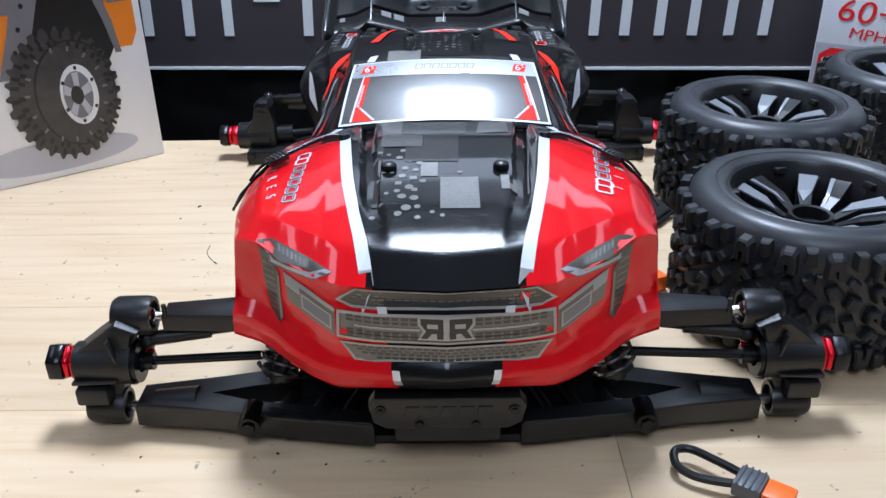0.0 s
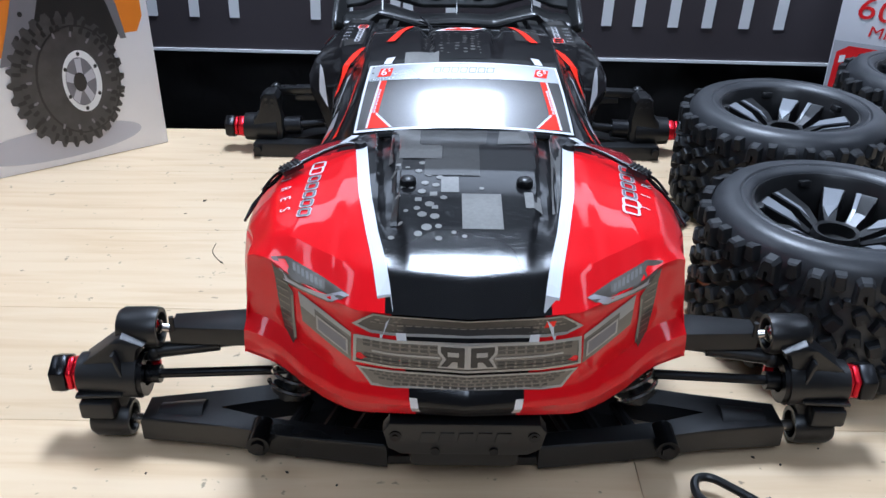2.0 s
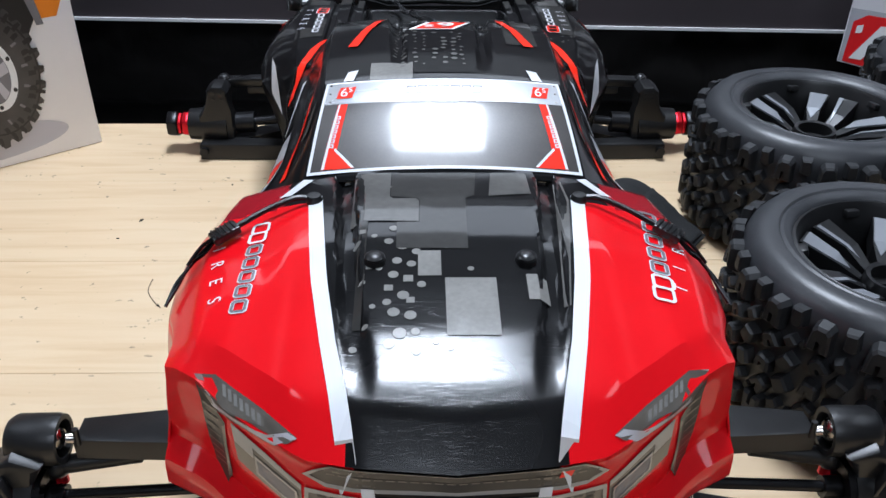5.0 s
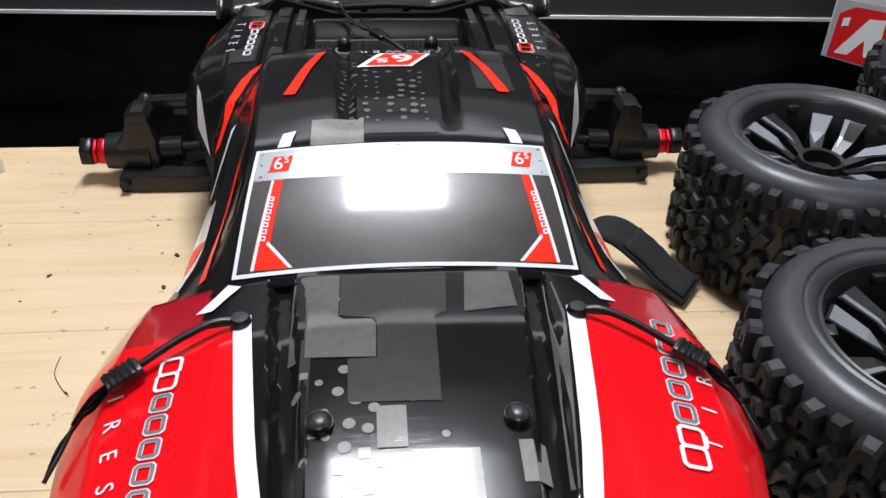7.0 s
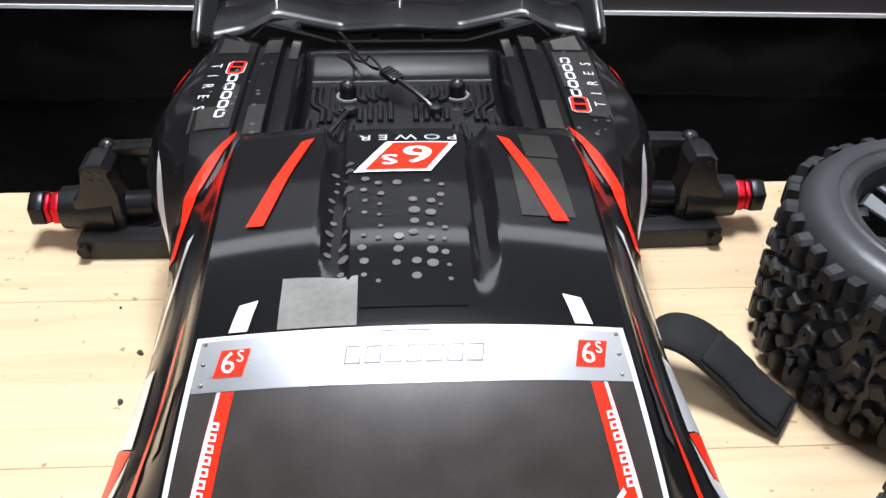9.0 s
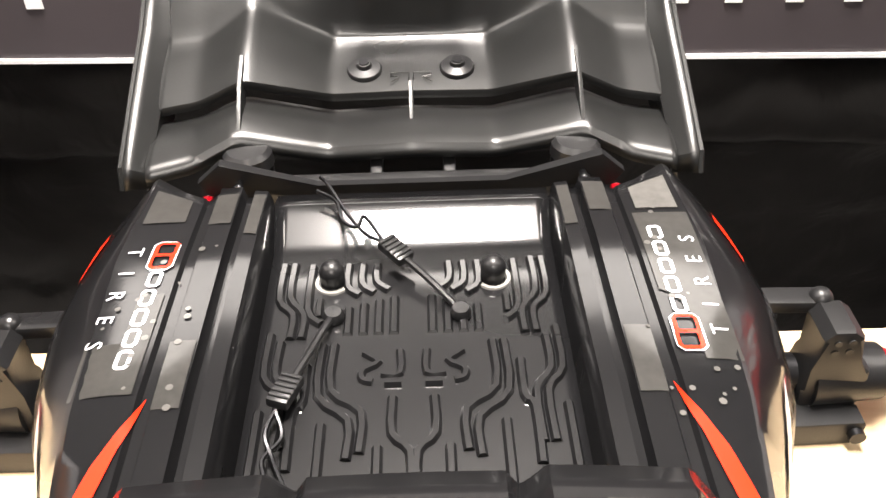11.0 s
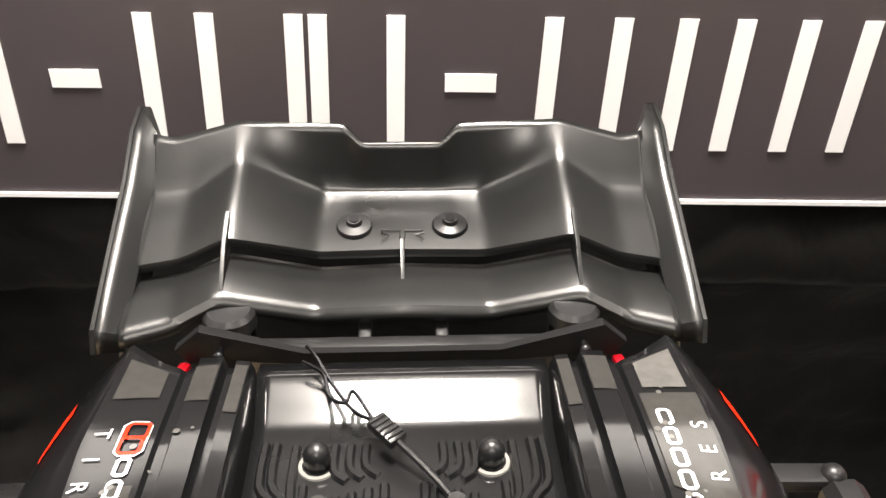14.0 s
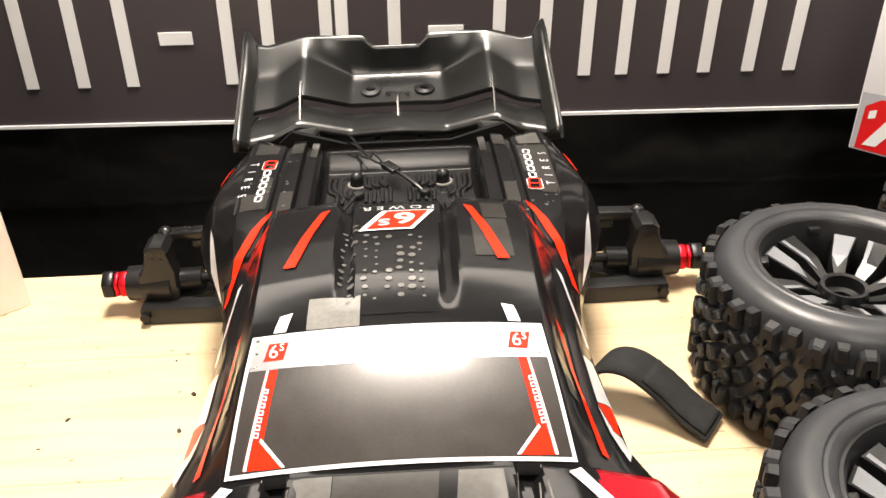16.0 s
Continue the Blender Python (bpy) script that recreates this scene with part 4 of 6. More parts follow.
up = both([(0, 0.0996), (0.020, 0.0990), (0.0398, 0.0984), (0.0472, 0.1004), (0.0380, 0.1084), (0.020, 0.1084), (0, 0.1083)])
front("upper_grille", poly(*up), M["grille"], 0.0006, "dark mesh-print upper grille")
front("upper_grille_trim", ring(up, 0.0011), M["chrome"], 0.0010)
md = both([(0, 0.0836), (0.030, 0.0834), (0.0472, 0.0832), (0.0464, 0.0965), (0.028, 0.0972), (0, 0.0978)])
front("middle_grille", poly(*md), M["bronze"], 0.0008, "smoky grey middle grille panel")
front("middle_grille_trim", ring(md, 0.0013), M["chrome"], 0.0012)
lw = both([(0, 0.0740), (0.022, 0.0732), (0.0400, 0.0720), (0.0462, 0.0812), (0.030, 0.0818), (0, 0.0820)])
front("lower_grille", poly(*lw), M["bronze"], 0.0006, "smoky grey lower grille panel")
front("lower_grille_trim", ring(lw, 0.0011), M["chrome"], 0.0010)
cells = []
for zc, hw, n in ((0.1066, 0.036, 20), (0.1047, 0.038, 22), (0.1028, 0.040, 22), (0.1010, 0.040, 22)):
    for i in range(n):
        x = -hw + 2 * hw * (i + 0.5) / n
        cells.append(rect(x, zc, 2 * hw / n * 0.72, 0.0010))
front("grille_mesh", cells, M["bronze"], 0.0010)["kind"] = "stuff"
cells = []
for zc, hw, n in ((0.0950, 0.043, 22), (0.0931, 0.043, 22), (0.0882, 0.043, 22), (0.0862, 0.043, 22)):
    for i in range(n):
        x = -hw + 2 * hw * (i + 0.5) / n
        if abs(x) > 0.0105:
            cells.append(rect(x, zc, 2 * hw / n * 0.75, 0.0011))
for zc, hw, n in ((0.0800, 0.041, 24), (0.0782, 0.039, 23), (0.0764, 0.037, 22), (0.0747, 0.034, 20)):
    for i in range(n):
        cells.append(rect(-hw + 2 * hw * (i + 0.5) / n, zc, 2 * hw / n * 0.75, 0.0010))
front("grille_mesh", cells, M["grille"], 0.0012)["kind"] = "stuff"
for s in (1, -1):
    front("grille_line", rect(s * 0.025, 0.0907, 0.028, 0.0009), M["chrome"], 0.0014)
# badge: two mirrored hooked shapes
for s in (1, -1):
    side = (lambda f: f) if s > 0 else mirror
    b = [(0.0012, 0.0870), (0.0040, 0.0870), (0.0040, 0.0895), (0.0060, 0.0895), (0.0080, 0.0870), (0.0108, 0.0870), (0.0085, 0.0905), (0.0108, 0.0935), (0.0108, 0.0960), (0.0012, 0.0960)]
    front("badge_plate", side(poly((0, 0.0860), (0.0120, 0.0860), (0.0100, 0.0905), (0.0120, 0.0930), (0.0120, 0.0970), (0, 0.0970))), M["chrome"], 0.0016)
    front("badge_shape", side(poly(*b)), M["inkblack"], 0.0020)
    front("badge_slot", side(poly((0.0035, 0.0918), (0.0080, 0.0918), (0.0080, 0.0938), (0.0035, 0.0938))), M["chrome"], 0.0024)
    # headlamp: grey lens with a white chevron edge
    hl = [(0.0848, 0.1132), (0.0771, 0.1150), (0.0601, 0.1134), (0.0480, 0.1116), (0.0572, 0.1062), (0.0775, 0.1046)]
    front("headlamp", side(poly(*hl)), M["bronze"], 0.0006, "printed grey headlamp with white edge")
    front("headlamp_edge", side(poly((0.0848, 0.1132), (0.0783, 0.1058), (0.0574, 0.1072), (0.0480, 0.1116), (0.0512, 0.1118), (0.0582, 0.1092), (0.0762, 0.1080), (0.0820, 0.1138))), M["inkshade"], 0.0011, "silver chevron print")
    front("headlamp_lens", side(poly((0.0590, 0.1104), (0.0590, 0.1128), (0.0745, 0.1142), (0.0765, 0.1112), (0.0745, 0.1092))), M["bronze"], 0.0009, "speckled grey lens print")
    for i in range(7):
        front("headlamp_led", side(rect(0.0608 + 0.0021 * i, 0.1113 + 0.0003 * i, 0.0013, 0.0021, 0.0006)), M["silver"], 0.0012)
    # slatted side vent below the lamp
    front("side_vent", side(poly((0.0842, 0.1120), (0.0802, 0.0816), (0.0755, 0.0775), (0.0738, 0.0815), (0.0741, 0.1021), (0.0773, 0.1050))), M["grille"], 0.0006, "slatted grey side vent print")
    for i in range(8):
        zc = 0.0835 + 0.0030 * i
        x0, x1 = 0.0750 + 0.0002 * i, ip(zc, [0.0816, 0.112], [0.0802, 0.0842]) - 0.0004
        front("vent_slat", side(rect((x0 + x1) / 2, zc, (x1 - x0) * 0.9, 0.0007)), M["bronze"], 0.0010)
    front("vent_edge", side(poly((0.0740, 0.1015), (0.0752, 0.1005), (0.0752, 0.0782), (0.0738, 0.0800))), M["bronze"], 0.0011)
    # bumper wing: silver-edged bar running from the grille to the lamp
    bar_edge = [(0.0716, 0.1040), (0.0475, 0.0966), (0.0480, 0.0828), (0.0700, 0.0915)]
    front("bumper_bar", side(poly(*bar_edge)), M["bronze"], 0.0006, "silver-edged grey bumper bar print")
    # silver edge print; its outer wedge is a glint put into the colour
    front("bumper_bar_edge", side(poly((0.0716, 0.1040), (0.0475, 0.0966), (0.0476, 0.0948), (0.0640, 0.0996), (0.0638, 0.0962), (0.0706, 0.0985))), M["chrome"], 0.0011)
    inset = [(0.0634, 0.0975), (0.0490, 0.0932), (0.0492, 0.0858), (0.0632, 0.0908)]
    front("bumper_inset", side(poly(*inset)), M["inkgrey"], 0.0010)
    front("bumper_inset_edge", side(ring(inset, 0.0008)), M["chrome"], 0.0013)
front("small_badge", turn(rect(0, 0, 0.0040, 0.0030, 0.0008), 0, 0.0330, 0.1040), M["redstripe"], 0.0014)

# ---- the truck: chassis and suspension ----
bm = bmesh.new()
bx(bm, (0.088, 0.43, 0.006), at(0, 0.19, 0.004), 0.002)
# added nose plate: its black stands in for the shadow under the arms
bx(bm, (0.164, 0.046, 0.004), at(0, 0.000, 0.0048), 0.001)
bx(bm, (0.060, 0.30, 0.030), at(0, 0.19, 0.022), 0.005)
part("chassis", bm, M["plastic"], truck, "black chassis tray, with a nose plate added as shade")
bm = bmesh.new()
prism(bm, [(-0.036, 0.045), (-0.033, 0.0495), (0.033, 0.0495), (0.036, 0.045), (0.034, 0.0355), (0.028, 0.032), (-0.028, 0.032), (-0.034, 0.0355)], 0.007, at(0, -0.044, 0, 90, 0, 0), 0.0012)
bx(bm, (0.050, 0.045, 0.020), at(0, -0.024, 0.030), 0.003)
skid = part("front_bumper", bm, M["plastic"], truck, "black nylon front bumper block")
for x in (-0.0305, 0.0305):
    bm = bmesh.new()
    rod(bm, (x, -0.0500, 0.0430), (x, -0.0518, 0.0430), 0.0026)
    rod(bm, (x, -0.0512, 0.0430), (x, -0.0525, 0.0430), 0.0013, seg=6)
    part("bolt", bm, M["shaft"], skid)
for x in (-0.013, 0.013):
    bm = bmesh.new()
    rod(bm, (x, -0.0505, 0.0345), (x, -0.0518, 0.0345), 0.0020)
    part("bolt", bm, M["shaft"], skid)
for k in range(5):
    bm = bmesh.new()
    x = -0.0165 + k * 0.0083
    prism(bm, [(x - 0.0034, 0.0400), (x + 0.0026, 0.0400), (x + 0.0036, 0.0450), (x - 0.0024, 0.0450)], 0.0008, at(0, -0.0508, 0, 90, 0, 0))
    part("raised_mark", bm, M["plastic"], skid)


def hexnut(bm, x0, x1, y, z, r, s):
    rod(bm, (s * x0, y, z), (s * x1, y, z), r, seg=6)
    bmesh.ops.bevel(bm, geom=bm.edges[:], offset=0.0007, segments=1, affect="EDGES")


for s in (1, -1):
    X = lambda x, y, z: (s * x, y, z)
    # front lower arm: an A-shaped frame with windows and a web
    bm = bmesh.new()
    L = Matrix(((s, 0, 0, 0), (0, 1, 0, 0), (0, 0, 1, 0), (0, 0, 0, 1)))
    prism(bm, [(0.158, -0.014), (0.158, 0.004), (0.118, 0.010), (0.036, 0.030), (0.036, 0.018), (0.098, 0.002), (0.128, -0.004), (0.100, -0.011), (0.036, -0.020), (0.036, -0.032), (0.090, -0.024), (0.118, -0.018)], 0.0125, L @ Matrix.Translation((0, 0, 0.0065)), 0.0016)
    rod(bm, X(0.150, -0.005, 0.012), X(0.128, -0.005, 0.0135), 0.0082, 0.0088, seg=12)
    arm = part("lower_front_arm", bm, M["plastic"], truck, "black nylon lower suspension arm")
    for x in (0.088, 0.070, 0.054):
        bm = bmesh.new()
        rod(bm, X(x, -0.022, 0.013), X(x - 0.01, 0.010, 0.013), 0.0028, seg=8)
        part("cross_rib", bm, M["plastic"], arm)
    bm = bmesh.new()
    rod(bm, X(0.0975, -0.030, 0.0165), X(0.0975, -0.014, 0.0165), 0.0056, seg=14)
    rod(bm, X(0.0975, -0.0315, 0.0165), X(0.0975, -0.030, 0.0165), 0.0034, seg=6)
    part("pivot_bolt", bm, M["shaft"], arm)
    bm = bmesh.new()
    rod(bm, X(0.157, -0.004, 0.0105), X(0.166, -0.003, 0.0105), 0.0028)
    part("pivot_ball_rod", bm, M["steel"], arm)
    # front upper arm
    bm = bmesh.new()
    prism(bm, [(0.1440, 0.006), (0.1440, 0.019), (0.100, 0.024), (0.040, 0.032), (0.040, 0.000), (0.100, 0.004)], 0.0095, L @ Matrix.Translation((0, 0, 0.0505)), 0.0016)
    rod(bm, X(0.1420, 0.006, 0.058), X(0.1420, 0.0065, 0.0655), 0.0013, seg=8)
    up_arm = part("upper_front_arm", bm, M["plastic"], truck, "black nylon upper suspension arm")
    bm = bmesh.new()
    rod(bm, X(0.141, 0.0125, 0.0545), X(0.1535, 0.010, 0.0575), 0.0024)
    ball(bm, X(0.1535, 0.010, 0.0575), 0.0056)
    part("pivot_ball", bm, M["steel"], up_arm)
    # front knuckle: two stub housings joined by a curved web and the axle housing
    bm = bmesh.new()
    cup = [(0.0001, 0.0), (0.0060, 0.0), (0.0086, 0.0010), (0.0100, 0.0034), (0.0102, 0.0175), (0.0096, 0.0205), (0.0076, 0.0205), (0.0066, 0.0150), (0.0001, 0.0140)]
    prism(bm, [(0.1530, 0.0560), (0.1640, 0.0610), (0.1690, 0.0575), (0.1860, 0.0445), (0.1885, 0.0420), (0.1885, 0.0290), (0.1865, 0.0220), (0.1855, 0.0080), (0.1690, 0.0080), (0.1670, 0.0200), (0.1650, 0.0320), (0.1600, 0.0440)], 0.014, L @ at(0, 0.0085, 0, 90, 0, 0), 0.0028)
    rod(bm, X(0.1580, 0, 0.0365), X(0.1875, 0, 0.0365), 0.0122, 0.0104, seg=28)
    bx(bm, (0.0165, 0.0100, 0.0095), at(s * 0.1785, -0.0095, 0.0235), 0.0014)
    bx(bm, (0.0230, 0.0040, 0.0018), at(s * 0.1765, -0.0110, 0.0315, 0, s * 3, 0), 0.0006)
    bx(bm, (0.0016, 0.0050, 0.0140), at(s * 0.1660, -0.0080, 0.0470, 0, s * 14, 0), 0.0006)
    kn = part("front_knuckle", bm, M["plastic"], truck, "moulded black nylon steering knuckle")
    for f, x, y, z in ((1.0, 0.1690, 0.009, 0.0580), (0.93, 0.1865, -0.002, 0.0105)):
        bm = bmesh.new()
        lathe(bm, [(r * f, h) for r, h in cup], 28, at(s * x, y, z, 0, -s * 90, 0))
        part("ball_cup", bm, M["plastic"], kn, "rounded black nylon ball cup")
    bm = bmesh.new()
    lathe(bm, [(0.0062, 0), (0.0062, 0.003), (0.0112, 0.003), (0.0112, 0.0)], 24, at(s * 0.1585, 0, 0.0365, 0, -s * 90, 0))
    part("bearing", bm, M["shaft"], kn)
    bm = bmesh.new()
    hexnut(bm, 0.1850, 0.1895, 0, 0.0365, 0.0098, s)
    part("hex_hub", bm, M["anod"], truck, "red anodised wheel hex")
    bm = bmesh.new()
    hexnut(bm, 0.1903, 0.1933, 0, 0.0365, 0.0092, s)
    part("hex_collar", bm, M["anod"], truck, "red anodised wheel hex")
    bm = bmesh.new()
    hexnut(bm, 0.1935, 0.2010, 0, 0.0365, 0.0102, s)
    rod(bm, X(0.2005, 0, 0.0365), X(0.2018, 0, 0.0365), 0.0060, seg=20)
    part("wheel_nut", bm, M["shaft"], truck, "black hex wheel nut")
    # drive shaft, steering link, spring
    bm = bmesh.new()
    rod(bm, X(0.158, 0, 0.0360), X(0.030, 0.004, 0.0395), 0.0024, seg=12)
    rod(bm, X(0.158, 0, 0.0360), X(0.149, 0, 0.0362), 0.0046, seg=12)
    part("drive_shaft", bm, M["shaft"], truck, "thin black steel drive shaft")
    bm = bmesh.new()
    rod(bm, X(0.152, 0.009, 0.0440), X(0.122, 0.012, 0.0460), 0.0040, 0.0034, seg=12)
    ball(bm, X(0.154, 0.009, 0.0435), 0.0052)
    link = part("steering_link", bm, M["plastic"], truck)
    bm = bmesh.new()
    rod(bm, X(0.122, 0.012, 0.0460), X(0.060, 0.020, 0.0495), 0.0019, seg=10)
    part("threaded_rod", bm, M["shaft"], link)
    bm = bmesh.new()
    rod(bm, X(0.154, 0.009, 0.0400), X(0.154, 0.009, 0.0345), 0.0024, seg=10)
    rod(bm, X(0.154, 0.009, 0.0350), X(0.171, 0.008, 0.0350), 0.0030, seg=10)
    part("steering_arm", bm, M["anod"], link, "red anodised steering arm")
    bm = bmesh.new()
    a, b = Vector(X(0.0830, -0.013, 0.0390)), Vector(X(0.058, 0.006, 0.094))
    d = (b - a).normalized()
    u = d.cross(Vector((0, 1, 0))).normalized()
    w = d.cross(u)
    turns, n = 12, 260
    tube(bm, [a + (b - a) * (k / n) + (u * math.cos(2 * math.pi * turns * k / n) + w * math.sin(2 * math.pi * turns * k / n)) * 0.0105 for k in range(n + 1)], 0.00115, 6)
    damper = part("damper_spring", bm, M["steel"], truck, "dark steel damper spring")
    bm = bmesh.new()
    rod(bm, a - d * 0.006, b, 0.0040, seg=14)
    rod(bm, a - d * 0.003, a, 0.0085, seg=18)
    part("damper_body", bm, M["plastic"], damper)

    # rear suspension
    bm = bmesh.new()
    prism(bm, [(0.178, 0.3590), (0.178, 0.3690), (0.160, 0.3780), (0.130, 0.398), (0.040, 0.416), (0.040, 0.404), (0.110, 0.390), (0.150, 0.3690), (0.100, 0.3670), (0.040, 0.3690), (0.040, 0.3560)], 0.0125, L @ Matrix.Translation((0, 0, 0.0005)), 0.0016)
    arm = part("lower_rear_arm", bm, M["plastic"], truck, "black nylon lower suspension arm")
    for x in (0.120, 0.095, 0.070):
        bm = bmesh.new()
        rod(bm, X(x, 0.364, 0.007), X(x - 0.01, 0.392, 0.007), 0.003, seg=8)
        part("cross_rib", bm, M["plastic"], arm)
    bm = bmesh.new()
    rod(bm, X(0.1745, 0.3555, 0.0075), X(0.1745, 0.3585, 0.0075), 0.0034, seg=12)
    part("pivot_pin", bm, M["shaft"], arm)
    bm = bmesh.new()
    prism(bm, [(0.154, 0.008), (0.176, 0.008), (0.180, 0.018), (0.178, 0.032), (0.170, 0.038), (0.1705, 0.051), (0.166, 0.0545), (0.158, 0.0545), (0.1545, 0.050), (0.1555, 0.034), (0.152, 0.022)], 0.018, L @ at(0, 0.3870, 0, 90, 0, 0), 0.0020)
    rod(bm, X(0.158, 0.380, 0.0205), X(0.1875, 0.380, 0.0205), 0.0138, 0.0118, seg=28)
    bx(bm, (0.012, 0.030, 0.010), at(s * 0.166, 0.374, 0.0075), 0.002)
    carrier = part("rear_hub_carrier", bm, M["plastic"], truck, "moulded black nylon rear hub carrier")
    for x, z in ((0.1600, 0.0490), (0.1655, 0.0495), (0.1600, 0.0440), (0.1655, 0.0445)):
        bm = bmesh.new()
        rod(bm, X(x, 0.3684, z), X(x, 0.3694, z), 0.0015, seg=10)
        part("link_hole", bm, M["rimblack"], carrier)
    bm = bmesh.new()
    hexnut(bm, 0.1875, 0.1930, 0.380, 0.0205, 0.0098, s)
    part("hex_hub", bm, M["anod"], truck, "red anodised wheel hex")
    bm = bmesh.new()
    hexnut(bm, 0.1938, 0.1966, 0.380, 0.0205, 0.0092, s)
    part("hex_collar", bm, M["anod"], truck, "red anodised wheel hex")
    bm = bmesh.new()
    hexnut(bm, 0.1968, 0.2045, 0.380, 0.0205, 0.0102, s)
    rod(bm, X(0.2040, 0.380, 0.0205), X(0.2053, 0.380, 0.0205), 0.0060, seg=20)
    part("wheel_nut", bm, M["shaft"], truck, "black hex wheel nut")
    bm = bmesh.new()
    bx(bm, (0.082, 0.010, 0.0065), at(s * 0.121, 0.3915, 0.0520, 0, s * 2, 0), 0.0016)
    bx(bm, (0.050, 0.006, 0.006), at(s * 0.118, 0.3890, 0.0455), 0.0012)
    ball(bm, X(0.160, 0.3905, 0.0525), 0.0050)
    part("upper_rear_link", bm, M["plastic"], truck, "black nylon camber link")
    bm = bmesh.new()
    rod(bm, X(0.152, 0.380, 0.0215), X(0.030, 0.384, 0.0300), 0.0034, seg=12)
    rod(bm, X(0.152, 0.380, 0.0215), X(0.138, 0.380, 0.0222), 0.0080, seg=14)
    part("drive_shaft", bm, M["shaft"], truck)

# ---- the wing and its mount ----
lip = lambda x: (ip(x, [0, 0.017, 0.024, 0.067, 0.093, 0.107], [0.499, 0.499, 0.503, 0.505, 0.499, 0.501]), ip(x, [0, 0.017, 0.024, 0.067, 0.093, 0.107], [0.1397, 0.1397, 0.1465, 0.1478, 0.1430, 0.1450]))
ridge = lambda x: (ip(x, [0, 0.033, 0.066, 0.085, 0.107], [0.496, 0.496, 0.491, 0.483, 0.482]), ip(x, [0, 0.033, 0.066, 0.085, 0.107], [0.1185, 0.1185, 0.1372, 0.1265, 0.1255]))
slot = lambda x: (ip(x, [0, 0.033, 0.067, 0.085, 0.107], [0.461, 0.460, 0.453, 0.451, 0.449]), ip(x, [0, 0.033, 0.067, 0.085, 0.107], [0.1114, 0.1114, 0.1228, 0.1150, 0.1120]))
back2 = lambda x: (ip(x, [0, 0.033, 0.067, 0.085, 0.107], [0.4635, 0.4635, 0.4570, 0.4520, 0.4480]), ip(x, [0, 0.033, 0.067, 0.085, 0.107], [0.1005, 0.0990, 0.1110, 0.1050, 0.1035]))
front2 = lambda x: (ip(x, [0, 0.033, 0.068, 0.085, 0.107], [0.4340, 0.4358, 0.4340, 0.4260, 0.4190]), ip(x, [0, 0.033, 0.068, 0.085, 0.107], [0.1035, 0.1010, 0.1095, 0.1040, 0.1025]))
wing_x = list(np.linspace(-0.1018, 0.1018, 87))


def mixp(p, q, f, sag=0.0):
    return (p[0] + (q[0] - p[0]) * f, p[1] + (q[1] - p[1]) * f - sag * 4 * f * (1 - f))


bm = bmesh.new()
rows = []
for kind, f in [("a", k / 6) for k in range(6)] + [("c", k / 4) for k in range(1, 4)] + [("b", k / 8) for k in range(1, 9)] + [("d", 0)]:
    r = []
    for x in wing_x:
        a = abs(x)
        soft = lambda fn: tuple(sum(fn(min(0.107, max(0, a + o)))[i] for o in (-0.002, -0.001, 0, 0.001, 0.002)) / 5 for i in (0, 1))
        lp, rg, sl = lip(a), soft(ridge), soft(slot)
        top_r, low_r = mixp(lp, rg, 0.86), mixp(rg, sl, 0.12)
        if kind == "a":
            y, z = mixp(lp, top_r, f)
        elif kind == "c":
            y, z = mixp(mixp(top_r, rg, f), mixp(rg, low_r, f), f)
        elif kind == "b":
            y, z = mixp(low_r, sl, f, -0.0008)
        else:
            y, z = sl[0] - 0.0012, sl[1] - 0.0030
        r.append((x, y, z))
    rows.append(r)
sheet(bm, rows)
wing = part("wing", bm, M["wing"], truck, "scuffed black nylon rear wing with end plates")
sol = wing.modifiers.new("thick", "SOLIDIFY")
sol.thickness, sol.offset = 0.0022, 1.0
bm = bmesh.new()
rows = []
for k in range(12):
    f = k / 11
    r = []
    for x in wing_x:
        a = abs(x)
        soft = lambda fn: tuple(sum(fn(min(0.107, max(0, a + o)))[i] for o in (-0.002, -0.001, 0, 0.001, 0.002)) / 5 for i in (0, 1))
        bk, fr = soft(back2), soft(front2)
        if f < 0.75:
            y, z = mixp(bk, fr, f / 0.75, -0.0016)
        else:
            g = (f - 0.75) / 0.25
            y, z = fr[0] - 0.003 * math.sin(g * 1.57), fr[1] - 0.0040 * g * g
        r.append((x, y, z))
    rows.append(r)
sheet(bm, rows)
flap = part("wing_flap", bm, M["wing"], wing, "lower flap of the wing")
sol = flap.modifiers.new("thick", "SOLIDIFY")
sol.thickness, sol.offset = 0.0022, 1.0
